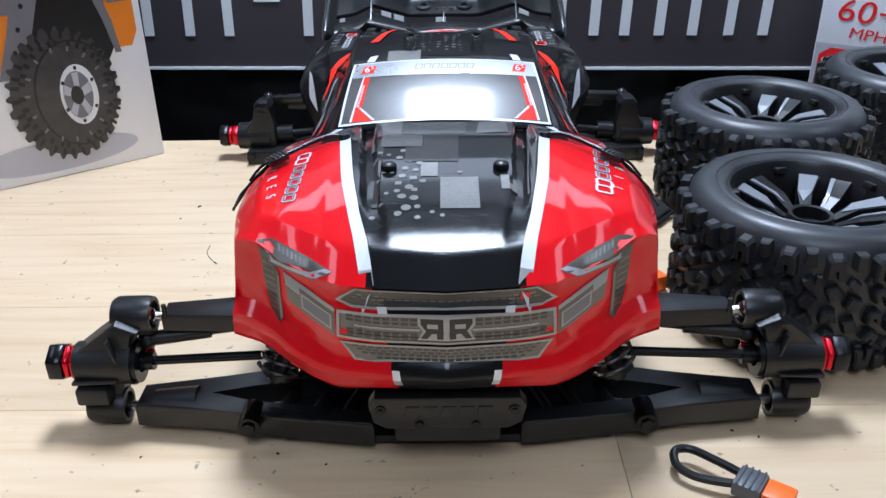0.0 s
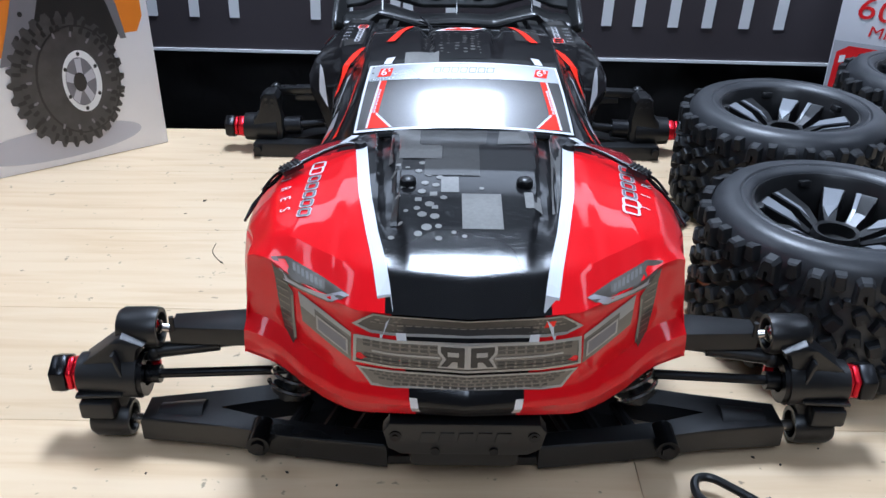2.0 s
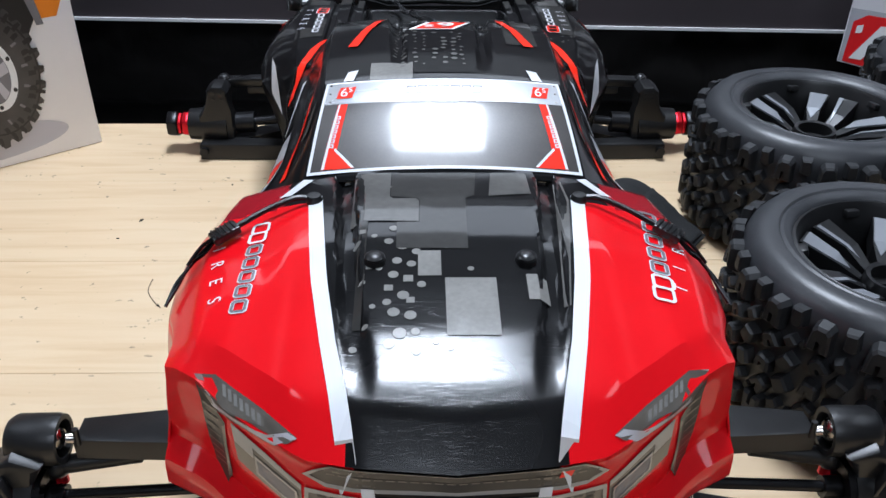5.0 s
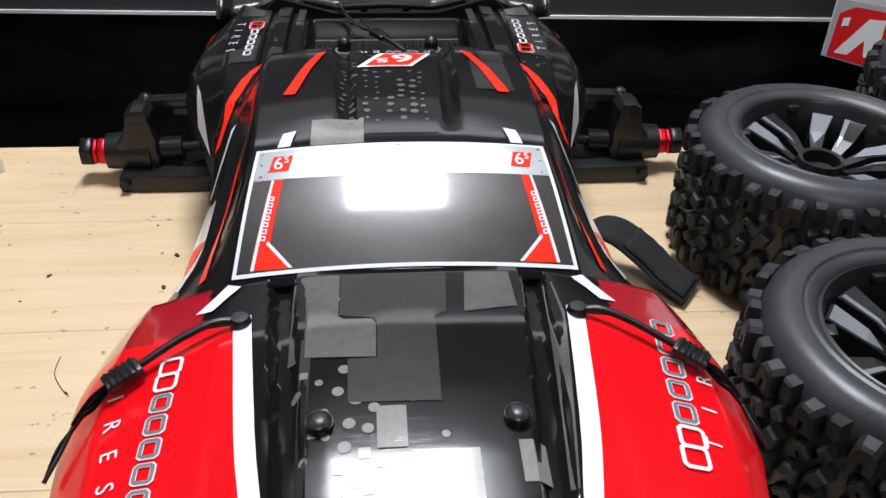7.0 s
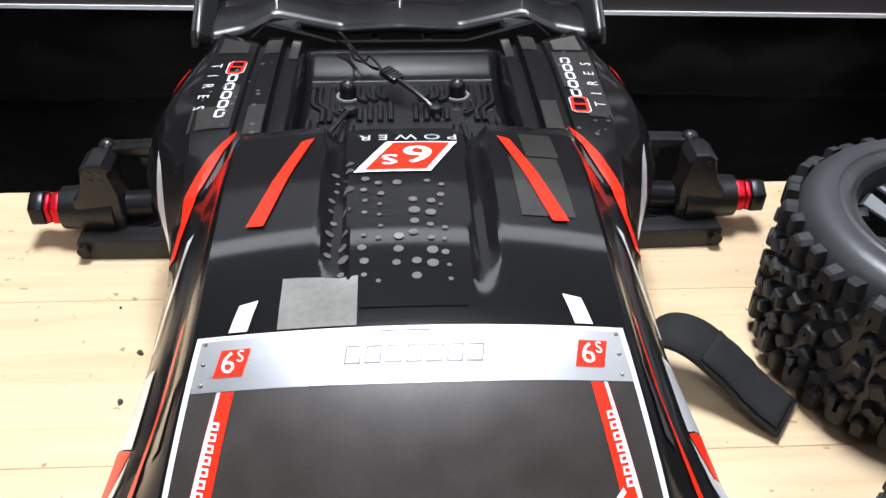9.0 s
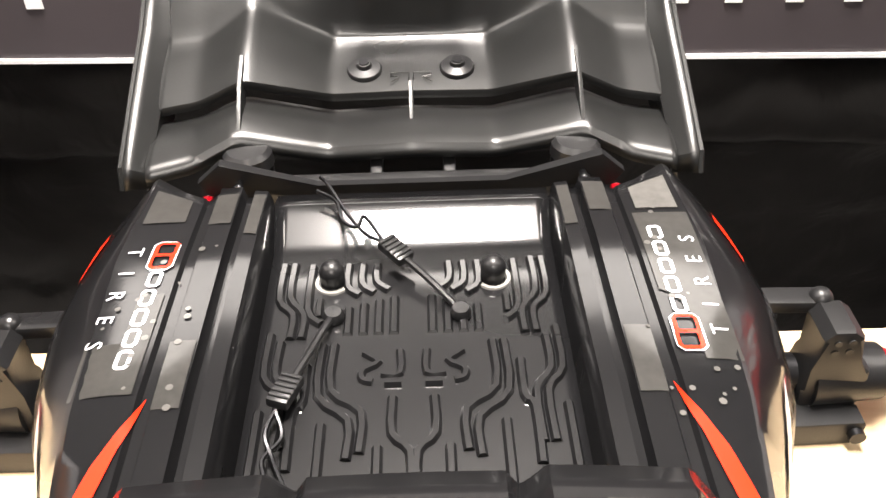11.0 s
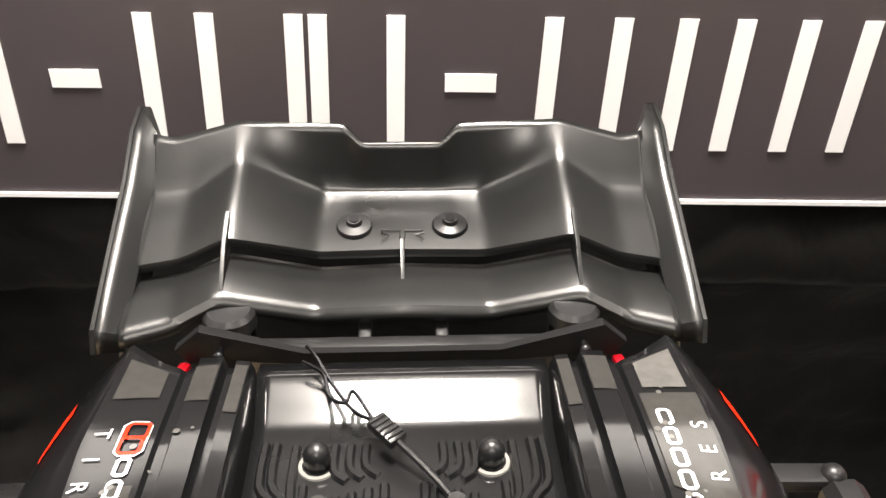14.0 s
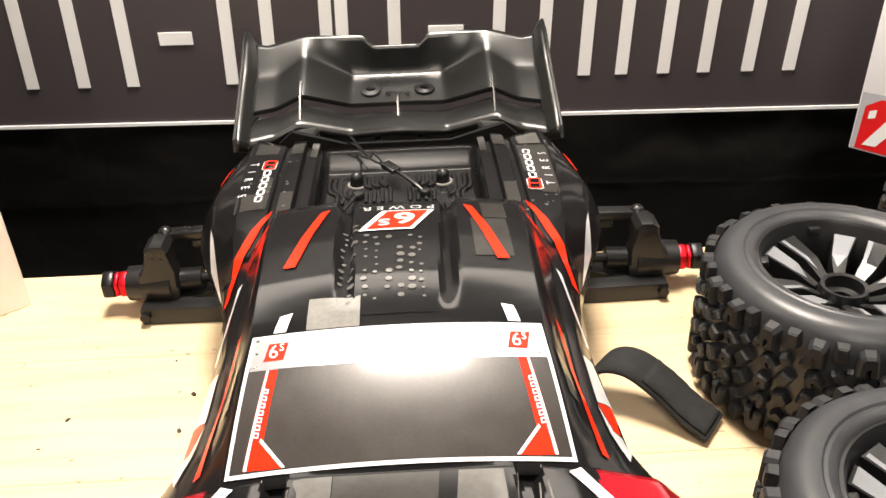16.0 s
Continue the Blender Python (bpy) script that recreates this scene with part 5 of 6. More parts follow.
for s in (1, -1):
    # end plate: a sheet that leans out from the wing's end, with a thickened rim
    rim = [(0.4145, 0.0985), (0.4180, 0.1060), (0.445, 0.1180), (0.480, 0.1335), (0.500, 0.1455), (0.515, 0.1490), (0.5262, 0.1440)]
    root = [(0.4180, 0.0965), (0.4215, 0.1010), (0.4490, 0.1115), (0.4815, 0.1245), (0.4960, 0.1395), (0.5020, 0.1430), (0.5060, 0.1400)]
    foot = [(0.4200, 0.0905), (0.4240, 0.0930), (0.4500, 0.0950), (0.4820, 0.1000), (0.4980, 0.1080), (0.5060, 0.1180), (0.5120, 0.1290)]
    bm = bmesh.new()
    lines = [[(s * (x0 + (x1 - x0) * f), *(Vector(p) * (1 - f) + Vector(q) * f)) for p, q in zip(lo, hi)] for lo, hi, x0, x1, fs in ((foot, root, 0.1030, 0.1016, (0, 0.5)), (root, rim, 0.1016, 0.1098, (0, 0.25, 0.6, 1))) for f in fs]
    sheet(bm, lines)
    ep = part("end_plate", bm, M["wing"], wing)
    ep.data.set_sharp_from_angle(angle=radians(28))
    sol = ep.modifiers.new("thick", "SOLIDIFY")
    sol.thickness, sol.offset = 0.0022, 0.0
    bm = bmesh.new()
    tube(bm, [(s * 0.1100, y, z) for y, z in rim], 0.0014, 6)
    part("edge_lip", bm, M["wing"], ep)
    bm = bmesh.new()
    prism(bm, [(0.440, 0.1070), (0.456, 0.1165), (0.462, 0.1290), (0.448, 0.1225), (0.434, 0.1115)], 0.0016, at(s * 0.0672 - 0.0008, 0, 0, 90, 0, 90), 0.0003)
    part("rib", bm, M["wing"], wing)
    bm = bmesh.new()
    lathe(bm, [(0.0003, 0.0042), (0.0028, 0.0040), (0.0033, 0.0022), (0.0040, 0.0020), (0.0068, 0.0014), (0.0074, 0.0004), (0.0074, -0.0006)], 24, at(s * 0.0195, 0.4730, 0.1148, 11, 0, 0))
    washer = part("wing_washer", bm, M["plastic"], wing, "black domed washer")
    bm = bmesh.new()
    lathe(bm, [(0.0002, 0.0046), (0.0022, 0.0046), (0.0022, 0.0038)], 12, at(s * 0.0195, 0.4730, 0.1148, 11, 0, 0))
    part("screw", bm, M["shaft"], washer)
    # embossed mark on the wing
    bm = bmesh.new()
    tube(bm, [(s * 0.0010, 0.4655, 0.1141), (s * 0.0010, 0.4700, 0.1149), (s * 0.0085, 0.4700, 0.1149), (s * 0.0085, 0.4680, 0.1145), (s * 0.0050, 0.4670, 0.1143), (s * 0.0085, 0.4640, 0.1138)], 0.0003, 5)
    part("embossed_mark", bm, M["wing"], wing)
    # rubber mount under the wing and its post
    bm = bmesh.new()
    lathe(bm, [(0.0001, 0.0120), (0.0078, 0.0116), (0.0096, 0.0098), (0.0100, 0.0050), (0.0092, 0.0046), (0.0062, 0.0042), (0.0060, -0.0040)], 24, at(s * 0.0640, 0.4285, 0.0950))
    mnt = part("wing_mount", bm, M["plastic"], wing, "ribbed black rubber wing mount")
    for k in range(7):
        bm = bmesh.new()
        a = math.pi * (1.05 + 0.15 * k)
        bx(bm, (0.0040, 0.0014, 0.0085), at(s * 0.0640 + 0.0078 * math.cos(a), 0.4285 + 0.0078 * math.sin(a), 0.0962, 0, 0, math.degrees(a)), 0.0003, 1)
        part("rib", bm, M["plastic"], mnt)
    bm = bmesh.new()
    bx(bm, (0.005, 0.040, 0.004), at(s * 0.0145, 0.430, 0.0935, 10, 0, 0), 0.0008)
    part("wing_strut", bm, M["plastic"], wing)
    bm = bmesh.new()
    ball(bm, (s * 0.0625, 0.4000, 0.1080), 0.0022, 12)
    rod(bm, (s * 0.0625, 0.4000, 0.1080), (s * 0.0625, 0.408, 0.1080), 0.0014)
    part("mount_screw", bm, M["shaft"], wing)
    bm = bmesh.new()
    bx(bm, (0.004, 0.006, 0.007), at(s * 0.0755, 0.4010, 0.0995, 0, 0, s * 12), 0.001)
    part("red_spacer", bm, M["anod"], wing, "red anodised spacer")
bm = bmesh.new()
prism(bm, [(0.4500, 0.1020), (0.4620, 0.1085), (0.4630, 0.1150), (0.4560, 0.1120), (0.4470, 0.1050)], 0.0016, at(-0.0008, 0, 0, 90, 0, 90), 0.0003)
part("rib", bm, M["wing"], wing)
bm = bmesh.new()
edge = [(0.0735, 0.1015), (0.0780, 0.1080), (0.0690, 0.1160), (0.0345, 0.1052)]
prism(bm, edge + [(-x, z) for x, z in edge[::-1]] + [(-0.0600, 0.1030), (-0.0345, 0.1008), (0.0345, 0.1008), (0.0600, 0.1030)], 0.0036, at(0, 0.4075, 0, 90, 0, 0), 0.0004)
part("wing_plate", bm, M["matt"], truck, "black bent mounting plate below the wing")
bm = bmesh.new()
bx(bm, (0.120, 0.010, 0.060), at(0, 0.419, 0.068), 0.003)
part("rear_tower", bm, M["plastic"], truck)

# ---- bed relief, body posts and retaining clips ----
bed_z = lambda y: ip(y, [0.25, 0.370], [0.0975, 0.0990])


def rib(pts, r=0.0016):
    bm = bmesh.new()
    tube(bm, smooth_line([(x, y, bed_z(y) + 0.0001) for x, y in pts], 3), r, 6)
    part("bed_rib", bm, M["bed"], body)


for s in (1, -1):
    for k in range(2):
        o = 0.0034 * k
        rib([(s * (0.0430 - o), 0.367), (s * (0.0430 - o), 0.350 + o * 0.3), (s * (0.0380 - o), 0.343), (s * (0.0380 - o), 0.333)])
        rib([(s * (0.0440 - o), 0.335 - o), (s * (0.0440 - o), 0.318), (s * (0.0390 - o), 0.310), (s * (0.0390 - o), 0.292)])
    rib([(s * 0.0335, 0.366), (s * 0.0335, 0.345), (s * 0.0290, 0.339)])
    rib([(s * 0.0300, 0.350), (s * 0.0300, 0.342)], 0.0015)
    for k in range(4):
        x = 0.0060 + k * 0.0048
        rib([(s * x, 0.350 - 0.0015 * k), (s * x, 0.334)])
        if k:
            rib([(s * (x + 0.001), 0.366), (s * (x + 0.001), 0.3585 - 0.001 * k), (s * (x - 0.003), 0.3545 - 0.001 * k)])
    rib([(s * 0.0040, 0.327), (s * 0.0040, 0.318), (s * 0.0095, 0.318)], 0.0014)
    rib([(s * 0.0150, 0.3265), (s * 0.0105, 0.3225), (s * 0.0150, 0.3195), (s * 0.0150, 0.3160), (s * 0.0120, 0.3150)], 0.0014)
    rib([(s * 0.0035, 0.3145), (s * 0.0085, 0.3145)], 0.0017)
    rib([(s * 0.0240, 0.330), (s * 0.0240, 0.312), (s * 0.0150, 0.304), (s * 0.0150, 0.290)])
    rib([(s * 0.0275, 0.330), (s * 0.0275, 0.310), (s * 0.0185, 0.301), (s * 0.0185, 0.288)])
    rib([(s * 0.0060, 0.309), (s * 0.0060, 0.296), (s * 0.0010, 0.290), (s * 0.0010, 0.276)])
    rib([(s * 0.0260, 0.300), (s * 0.0260, 0.276)])
    rib([(s * 0.0320, 0.322), (s * 0.0320, 0.308), (s * 0.0345, 0.304), (s * 0.0345, 0.285)])
    rib([(s * 0.0100, 0.292), (s * 0.0100, 0.272)])
    rib([(s * 0.0440, 0.305), (s * 0.0440, 0.280)])
    # rear body posts with their worn rings
    bm = bmesh.new()
    rod(bm, (s * 0.0265, 0.3590, 0.0980), (s * 0.0265, 0.3590, 0.1030), 0.0042, seg=18)
    ball(bm, (s * 0.0265, 0.3590, 0.1030), 0.0042, 18)
    part("body_post", bm, M["plastic"], truck, "black domed body post")
    bm = bmesh.new()
    lathe(bm, [(0.0046, 0.0007), (0.0058, 0.0007), (0.0060, 0.0)], 22, at(s * 0.0265, 0.3582, 0.0987))
    part("worn_ring", bm, M["silver"], body, "pale worn ring in the paint")
    # front posts
    bm = bmesh.new()
    zt = hood_z(0.027, 0.0225)
    rod(bm, (s * 0.027, 0.0225, zt - 0.004), (s * 0.027, 0.0220, zt + 0.0022), 0.0041, 0.0038, seg=16)
    ball(bm, (s * 0.027, 0.0220, zt + 0.0022), 0.0037, 14, (1, 1, 0.45))
    part("body_post", bm, M["plastic"], truck, "black body post through the hood")


def body_clip(pts, wire, label):
    """A rubber tether with an end button, a ribbed tab and a bent wire clip."""
    bm = bmesh.new()
    p = smooth_line(pts, 6)
    tube(bm, p, 0.0012, 8)
    tether = part("tether", bm, M["plastic"], truck, label)
    bm = bmesh.new()
    lathe(bm, [(0.0001, 0.0022), (0.0026, 0.0020), (0.0034, 0.0006), (0.0034, -0.0010)], 18, Matrix.Translation(pts[0]))
    part("button", bm, M["plastic"], tether)
    a, b = Vector(pts[-2]), Vector(pts[-1])
    d = (b - a).normalized()
    m = Matrix.Translation(b) @ d.to_track_quat("Y", "Z").to_matrix().to_4x4()
    bm = bmesh.new()
    bx(bm, (0.0068, 0.0115, 0.0036), m, 0.0009)
    for k in range(5):
        bx(bm, (0.0060, 0.0008, 0.0008), m @ Matrix.Translation((0, -0.004 + 0.002 * k, 0.0020)), 0.0002, 1)
    part("tab", bm, M["plastic"], tether, "ribbed black rubber tab")
    bm = bmesh.new()
    for w in wire:
        tube(bm, smooth_line(w, 6), 0.0007, 6)
    part("wire_clip", bm, M["shaft"], tether, "dark bent wire clip")


for s in (1, -1):
    Z = lambda x, y: hood_z(x, y)
    P = lambda x, y, h: (s * x, y, Z(x, y) + h)
    body_clip([P(0.0530, 0.0665, 0.0015), P(0.060, 0.0655, 0.0040), P(0.070, 0.061, 0.0045), P(0.079, 0.055, 0.0042), P(0.0860, 0.0500, 0.0042)],
              [[P(0.0890, 0.0480, 0.0040), P(0.0950, 0.0440, 0.0035), P(0.099, 0.039, 0.0040), P(0.103, 0.034, 0.0050), P(0.106, 0.027, 0.004)],
               [P(0.0890, 0.0470, 0.0040), P(0.0930, 0.0420, 0.0030), P(0.0985, 0.0405, 0.0042), P(0.1020, 0.0320, 0.0040), P(0.1055, 0.0255, 0.005)],
               [P(0.0855, 0.0490, 0.0052), P(0.0930, 0.0435, 0.0060), P(0.0985, 0.0375, 0.0060)]], "black rubber tether across the front fender")
B = lambda x, y, h: (x - 0.0055, y, bed_z(y) + h)
body_clip([B(0.0205, 0.3415, 0.0015), B(0.0150, 0.3480, 0.0040), B(0.0080, 0.3560, 0.0060), B(0.0000, 0.3650, 0.0075)],
          [[B(-0.004, 0.369, 0.0080), B(-0.010, 0.3725, 0.0085), B(-0.0165, 0.381, 0.0110), B(-0.0235, 0.3925, 0.0150), B(-0.0265, 0.396, 0.0160)],
           [B(-0.004, 0.369, 0.0080), B(-0.0105, 0.3790, 0.0110), B(-0.0130, 0.3755, 0.0095), B(-0.0180, 0.3775, 0.0105), B(-0.0205, 0.3860, 0.0125), B(-0.0275, 0.3905, 0.0140)]], "black rubber tether lying in the truck bed")
body_clip([B(-0.0195, 0.3415, 0.0015), B(-0.0215, 0.3350, 0.0035), B(-0.0255, 0.3220, 0.0050), B(-0.0305, 0.3080, 0.0060)],
          [[B(-0.0325, 0.301, 0.0060), B(-0.0345, 0.294, 0.0050), B(-0.0320, 0.287, 0.0040), B(-0.0290, 0.280, 0.0045), B(-0.0250, 0.272, 0.0050)],
           [B(-0.0325, 0.301, 0.0060), B(-0.0300, 0.293, 0.0045), B(-0.0345, 0.286, 0.0040), B(-0.0310, 0.276, 0.0040)]], "black rubber tether lying in the truck bed")

# ---- loose wheels lying on the bench ----
def build_wheel(place, turn_deg, label):
    w = empty("loose_wheel", place, label, "wheel", "loose wheels on the bench")
    w.rotation_euler, w.scale = (0, 0, radians(turn_deg)), (1.03, 1.03, 1.03)
    bm = bmesh.new()
    lathe(bm, [(0.0470, 0.0700), (0.0480, 0.0775), (0.0500, 0.0800), (0.0530, 0.0812), (0.0545, 0.0806), (0.0555, 0.0816), (0.0600, 0.0818), (0.0650, 0.0800), (0.0690, 0.0750), (0.0706, 0.0680), (0.0712, 0.0560),
               (0.0714, 0.0400), (0.0712, 0.0250), (0.0706, 0.0140), (0.0690, 0.0070), (0.0640, 0.0016), (0.0580, 0.0002), (0.0500, 0.0010), (0.0470, 0.0060)], 96)
    tyre = part("tyre", bm, M["rubber"], w, "knobbly black rubber tyre")
    rn = random.Random(3)
    bm = bmesh.new()

    def lug(ang, z, wd, ht, out, tilt, notch):
        m = Matrix.Rotation(ang, 4, "Z") @ Matrix.Translation((0.0700, 0, z)) @ Matrix.Rotation(tilt, 4, "X") @ at(0, 0, 0, 90, 0, 90)
        if notch:
            p = [(-wd, -ht), (-wd * 0.25, -ht), (-wd * 0.25, -ht * 0.1), (wd * 0.25, -ht * 0.1), (wd * 0.25, -ht), (wd, -ht), (wd * 0.8, ht * 0.7), (wd * 0.45, ht), (-wd * 0.45, ht), (-wd * 0.8, ht * 0.7)]
        else:
            p = [(-wd, -ht * 0.7), (-wd * 0.5, -ht), (wd * 0.5, -ht), (wd, -ht * 0.7), (wd * 0.85, ht), (-wd * 0.85, ht)]
        lo = [bm.verts.new(m @ Vector((x, y, 0))) for x, y in p]
        sx, sy = rn.uniform(-0.0006, 0.0006), rn.uniform(-0.0006, 0.0006)
        mid = [bm.verts.new(m @ Vector((x * 0.90 + sx, y * 0.90 + sy, out * 0.80))) for x, y in p]
        hi = [bm.verts.new(m @ Vector((x * 0.70 + sx, y * 0.72 + sy, out))) for x, y in p]
        bm.faces.new(hi)
        for low, upp in ((lo, mid), (mid, hi)):
            for i in range(len(p)):
                bm.faces.new((low[i], low[(i + 1) % len(p)], upp[(i + 1) % len(p)], upp[i]))

    n = 20
    for k in range(n):
        a = 2 * math.pi * k / n
        h = math.pi / n
        j = lambda v: rn.uniform(-v, v)
        for z, up in ((0.0672, 1), (0.0135, -1)):
            flip = 0 if up > 0 else math.pi
            lug(a + j(0.01), z, 0.0056, 0.0072, 0.0062, flip + j(0.08), True)
            lug(a + h + j(0.01), z + 0.0035 * up, 0.0034, 0.0052, 0.0050, flip + j(0.12), False)
            lug(a + h + j(0.02), z - 0.0090 * up, 0.0030, 0.0030, 0.0058, 0.7 + j(0.3), False)
        lug(a + 0.15 * h, 0.0530, 0.0046, 0.0040, 0.0066, 0.55 + j(0.15), True)
        lug(a + 1.05 * h, 0.0470, 0.0042, 0.0044, 0.0066, -0.45 + j(0.15), False)
        lug(a + 0.10 * h, 0.0400, 0.0048, 0.0040, 0.0068, j(0.2), True)
        lug(a + 1.10 * h, 0.0345, 0.0042, 0.0044, 0.0066, 0.45 + j(0.15), False)
        lug(a + 0.20 * h, 0.0275, 0.0046, 0.0040, 0.0066, -0.55 + j(0.15), True)
        for z in (0.0600, 0.0205):
            lug(a + 1.55 * h + j(0.03), z, 0.0020, 0.0022, 0.0040, j(0.6), False)
    part("tread", bm, M["tread"], tyre, smooth=False)["kind"] = "stuff"
    bm = bmesh.new()
    lathe(bm, [(0.0485, 0.0780), (0.0470, 0.0785), (0.0455, 0.0760), (0.0440, 0.0690), (0.0425, 0.0660), (0.0420, 0.0400), (0.0405, 0.0260), (0.0001, 0.0230)], 72)
    part("rim", bm, M["rimblack"], w, "deep black wheel rim")
    bm = bmesh.new()
    lathe(bm, [(0.0060, 0.0480), (0.0062, 0.0560), (0.0100, 0.0570), (0.0102, 0.0640), (0.0125, 0.0645), (0.0132, 0.0600), (0.0132, 0.0300)], 40)
    part("hub", bm, M["rimblack"], w)
    for k in range(10):
        a = 2 * math.pi * (k + 0.5) / 10
        bm = bmesh.new()
        rod(bm, (0.0152 * math.cos(a), 0.0152 * math.sin(a), 0.045), (0.0152 * math.cos(a), 0.0152 * math.sin(a), 0.0605), 0.0021, seg=10)
        part("hub_peg", bm, M["rimblack"], w)
    for k in range(5):
        a0 = 2 * math.pi * k / 5
        for s in (1, -1):
            bm = bmesh.new()
            R = Matrix.Rotation(a0 + s * 0.30, 4, "Z")
            top_line = [(0.0135, 0.0030 * s, 0.0600), (0.0260, 0.0045 * s, 0.0665), (0.0440, 0.0025 * s, 0.0715)]
            out_line = [(0.0135, -0.0020 * s, 0.0600), (0.0260, -0.0040 * s, 0.0668), (0.0425, -0.0100 * s, 0.0710)]
            dn = Vector((0, 0, -0.012))
            rows = [[R @ (Vector(p) + dn) for p in top_line], [R @ Vector(p) for p in top_line], [R @ Vector(p) for p in out_line], [R @ (Vector(p) + dn) for p in out_line]]
            sheet(bm, rows + [rows[0]])
            bmesh.ops.remove_doubles(bm, verts=bm.verts[:], dist=0.00005)
            spoke = part("spoke", bm, M["rimblack"], w, "angular two-tone spoke", smooth=False)
            bm = bmesh.new()
            pts = [R @ Vector(p) for p in (((0.0190, 0.0016, 0.0636), (0.0262, 0.0044, 0.0676), (0.0425, 0.0022, 0.0720), (0.0412, -0.0088, 0.0718), (0.0262, -0.0038, 0.0678)) if s > 0 else
                                          ((0.0190, 0.0008, 0.0636), (0.0262, 0.0040, 0.0678), (0.0412, 0.0090, 0.0718), (0.0418, 0.0064, 0.0718), (0.0262, 0.0018, 0.0678)))]
            top_v = [bm.verts.new(p) for p in pts]
            low_v = [bm.verts.new(p + Vector((0, 0, -0.0016))) for p in pts]
            bm.faces.new(top_v)
            for i in range(5):
                bm.faces.new((top_v[i], top_v[(i + 1) % 5], low_v[(i + 1) % 5], low_v[i]))
            part("spoke_face", bm, M["rimgrey"], spoke, "satin gunmetal spoke face", smooth=False)
        bm = bmesh.new()
        bx(bm, (0.006, 0.007, 0.004), Matrix.Rotation(a0 + math.pi / 5, 4, "Z") @ at(0.0440, 0, 0.0735, 0, 12, 0), 0.0008)
        part("rim_lug", bm, M["rimblack"], w)
    return w


first = build_wheel((0.2230, 0.1040, 0), 60, "knobbly black wheel lying flat beside the truck's front")
second = copy_thing(first, pose(0.2505, 0.2730, 0, 0, 0, 55))
second["label"] = "knobbly black wheel lying flat beside the truck's rear"
third = copy_thing(first, pose(0.4080, 0.3640, 0.0, 0, 0, 20))
third["label"] = "knobbly black wheel lying flat beyond the other two"


# ---- cartons ----
def carton(name, corner, direction, length, depth, height, label, front_mat):
    """A box whose front face starts at the corner and runs along the direction (degrees); prints are laid on that face in (u, v)."""
    ob = empty(name, corner, label, "box")
    ob.rotation_euler = (0, 0, radians(direction))
    bm = bmesh.new()
    bx(bm, (length, depth, height), at(length / 2, depth / 2, height / 2), 0.0012)
    part("carton", bm, front_mat, ob)
    return ob


def stamp(ob, name, outline, material, level, label="", flip=1):
    bm = bmesh.new()
    if isinstance(outline, tuple):
        pts, faces = outline
    else:
        pts, faces = outline, [tuple(range(len(outline)))]
    vs = [bm.verts.new((u, -0.0003 * level, v)) for u, v in pts]
    for f in faces:
        if len(set(f)) > 2:
            bm.faces.new([vs[i] for i in f])
    return part(name, bm, material, ob, label, smooth=False)


# left carton: the face runs from its near edge to the corner at u = 0.45
LX, LY, LD = -0.2600, 0.3890, 36.3
c, s_ = math.cos(radians(LD)), math.sin(radians(LD))
LEN = 0.42
left_box = carton("picture_carton", (LX - LEN * c, LY - LEN * s_, 0), LD, LEN, 0.16, 0.34, "glossy white carton printed with an orange off-road truck wheel", M["card"])
U = lambda d: LEN - d


def ell(cu, cv, ru, rv, n=48, wob=0.0, teeth=0):
    out = []
    for k in range(n):
        a = 2 * math.pi * k / n
        f = 1 + (wob if teeth and (k * teeth // n) % 2 else 0)
        out.append((cu + ru * f * math.cos(a), cv + rv * f * math.sin(a)))
    return out


stamp(left_box, "printed_shadow", ell(U(0.0900), 0.0200, 0.0680, 0.0140), M["inkshade"], 1)
stamp(left_box, "printed_bodywork", [(U(0.300), 0.098), (U(0.100), 0.098), (U(0.082), 0.160), (U(0.082), 0.33), (U(0.300), 0.33)], M["orange"], 1, "orange truck bodywork print")
stamp(left_box, "printed_bodywork", [(U(0.0350), 0.104), (U(0.0120), 0.104), (U(0.0060), 0.116), (U(0.0060), 0.30), (U(0.0350), 0.30)], M["orange"], 1, "orange truck bodywork print")
stamp(left_box, "printed_window", [(U(0.300), 0.142), (U(0.100), 0.142), (U(0.095), 0.30), (U(0.300), 0.30)], M["inkgrey"], 2)
stamp(left_box, "printed_lamp", [(U(0.0270), 0.142), (U(0.0100), 0.142), (U(0.0100), 0.20), (U(0.0270), 0.20)], M["inkgrey"], 2)
stamp(left_box, "printed_arch", [(U(0.1150), 0.060), (U(0.0450), 0.075), (U(0.0280), 0.104), (U(0.0300), 0.150), (U(0.0420), 0.33), (U(0.0800), 0.33), (U(0.0880), 0.160)], M["inkblack"], 3)
stamp(left_box, "printed_flare", [(U(0.1230), 0.091), (U(0.1060), 0.091), (U(0.0920), 0.120), (U(0.0800), 0.155), (U(0.0700), 0.200), (U(0.0950), 0.200), (U(0.1000), 0.155), (U(0.1100), 0.125)], M["inkgrey"], 4, "grey fender flare print")
stamp(left_box, "printed_flare", [(U(0.0270), 0.100), (U(0.0220), 0.100), (U(0.0260), 0.128), (U(0.0380), 0.170), (U(0.0460), 0.170), (U(0.0330), 0.128)], M["inkgrey"], 4, "grey fender flare print")
for k in range(4):
    stamp(left_box, "printed_rivet", ell(U(0.1060 - 0.006 * k), 0.112 + 0.018 * k, 0.0018, 0.0022, 12), M["inkblack"], 5)
stamp(left_box, "printed_tyre", ell(U(0.0755), 0.0715, 0.0425, 0.0530, 144, 0.085, 56), M["inkdark"], 5, "dark knobbly tyre print")
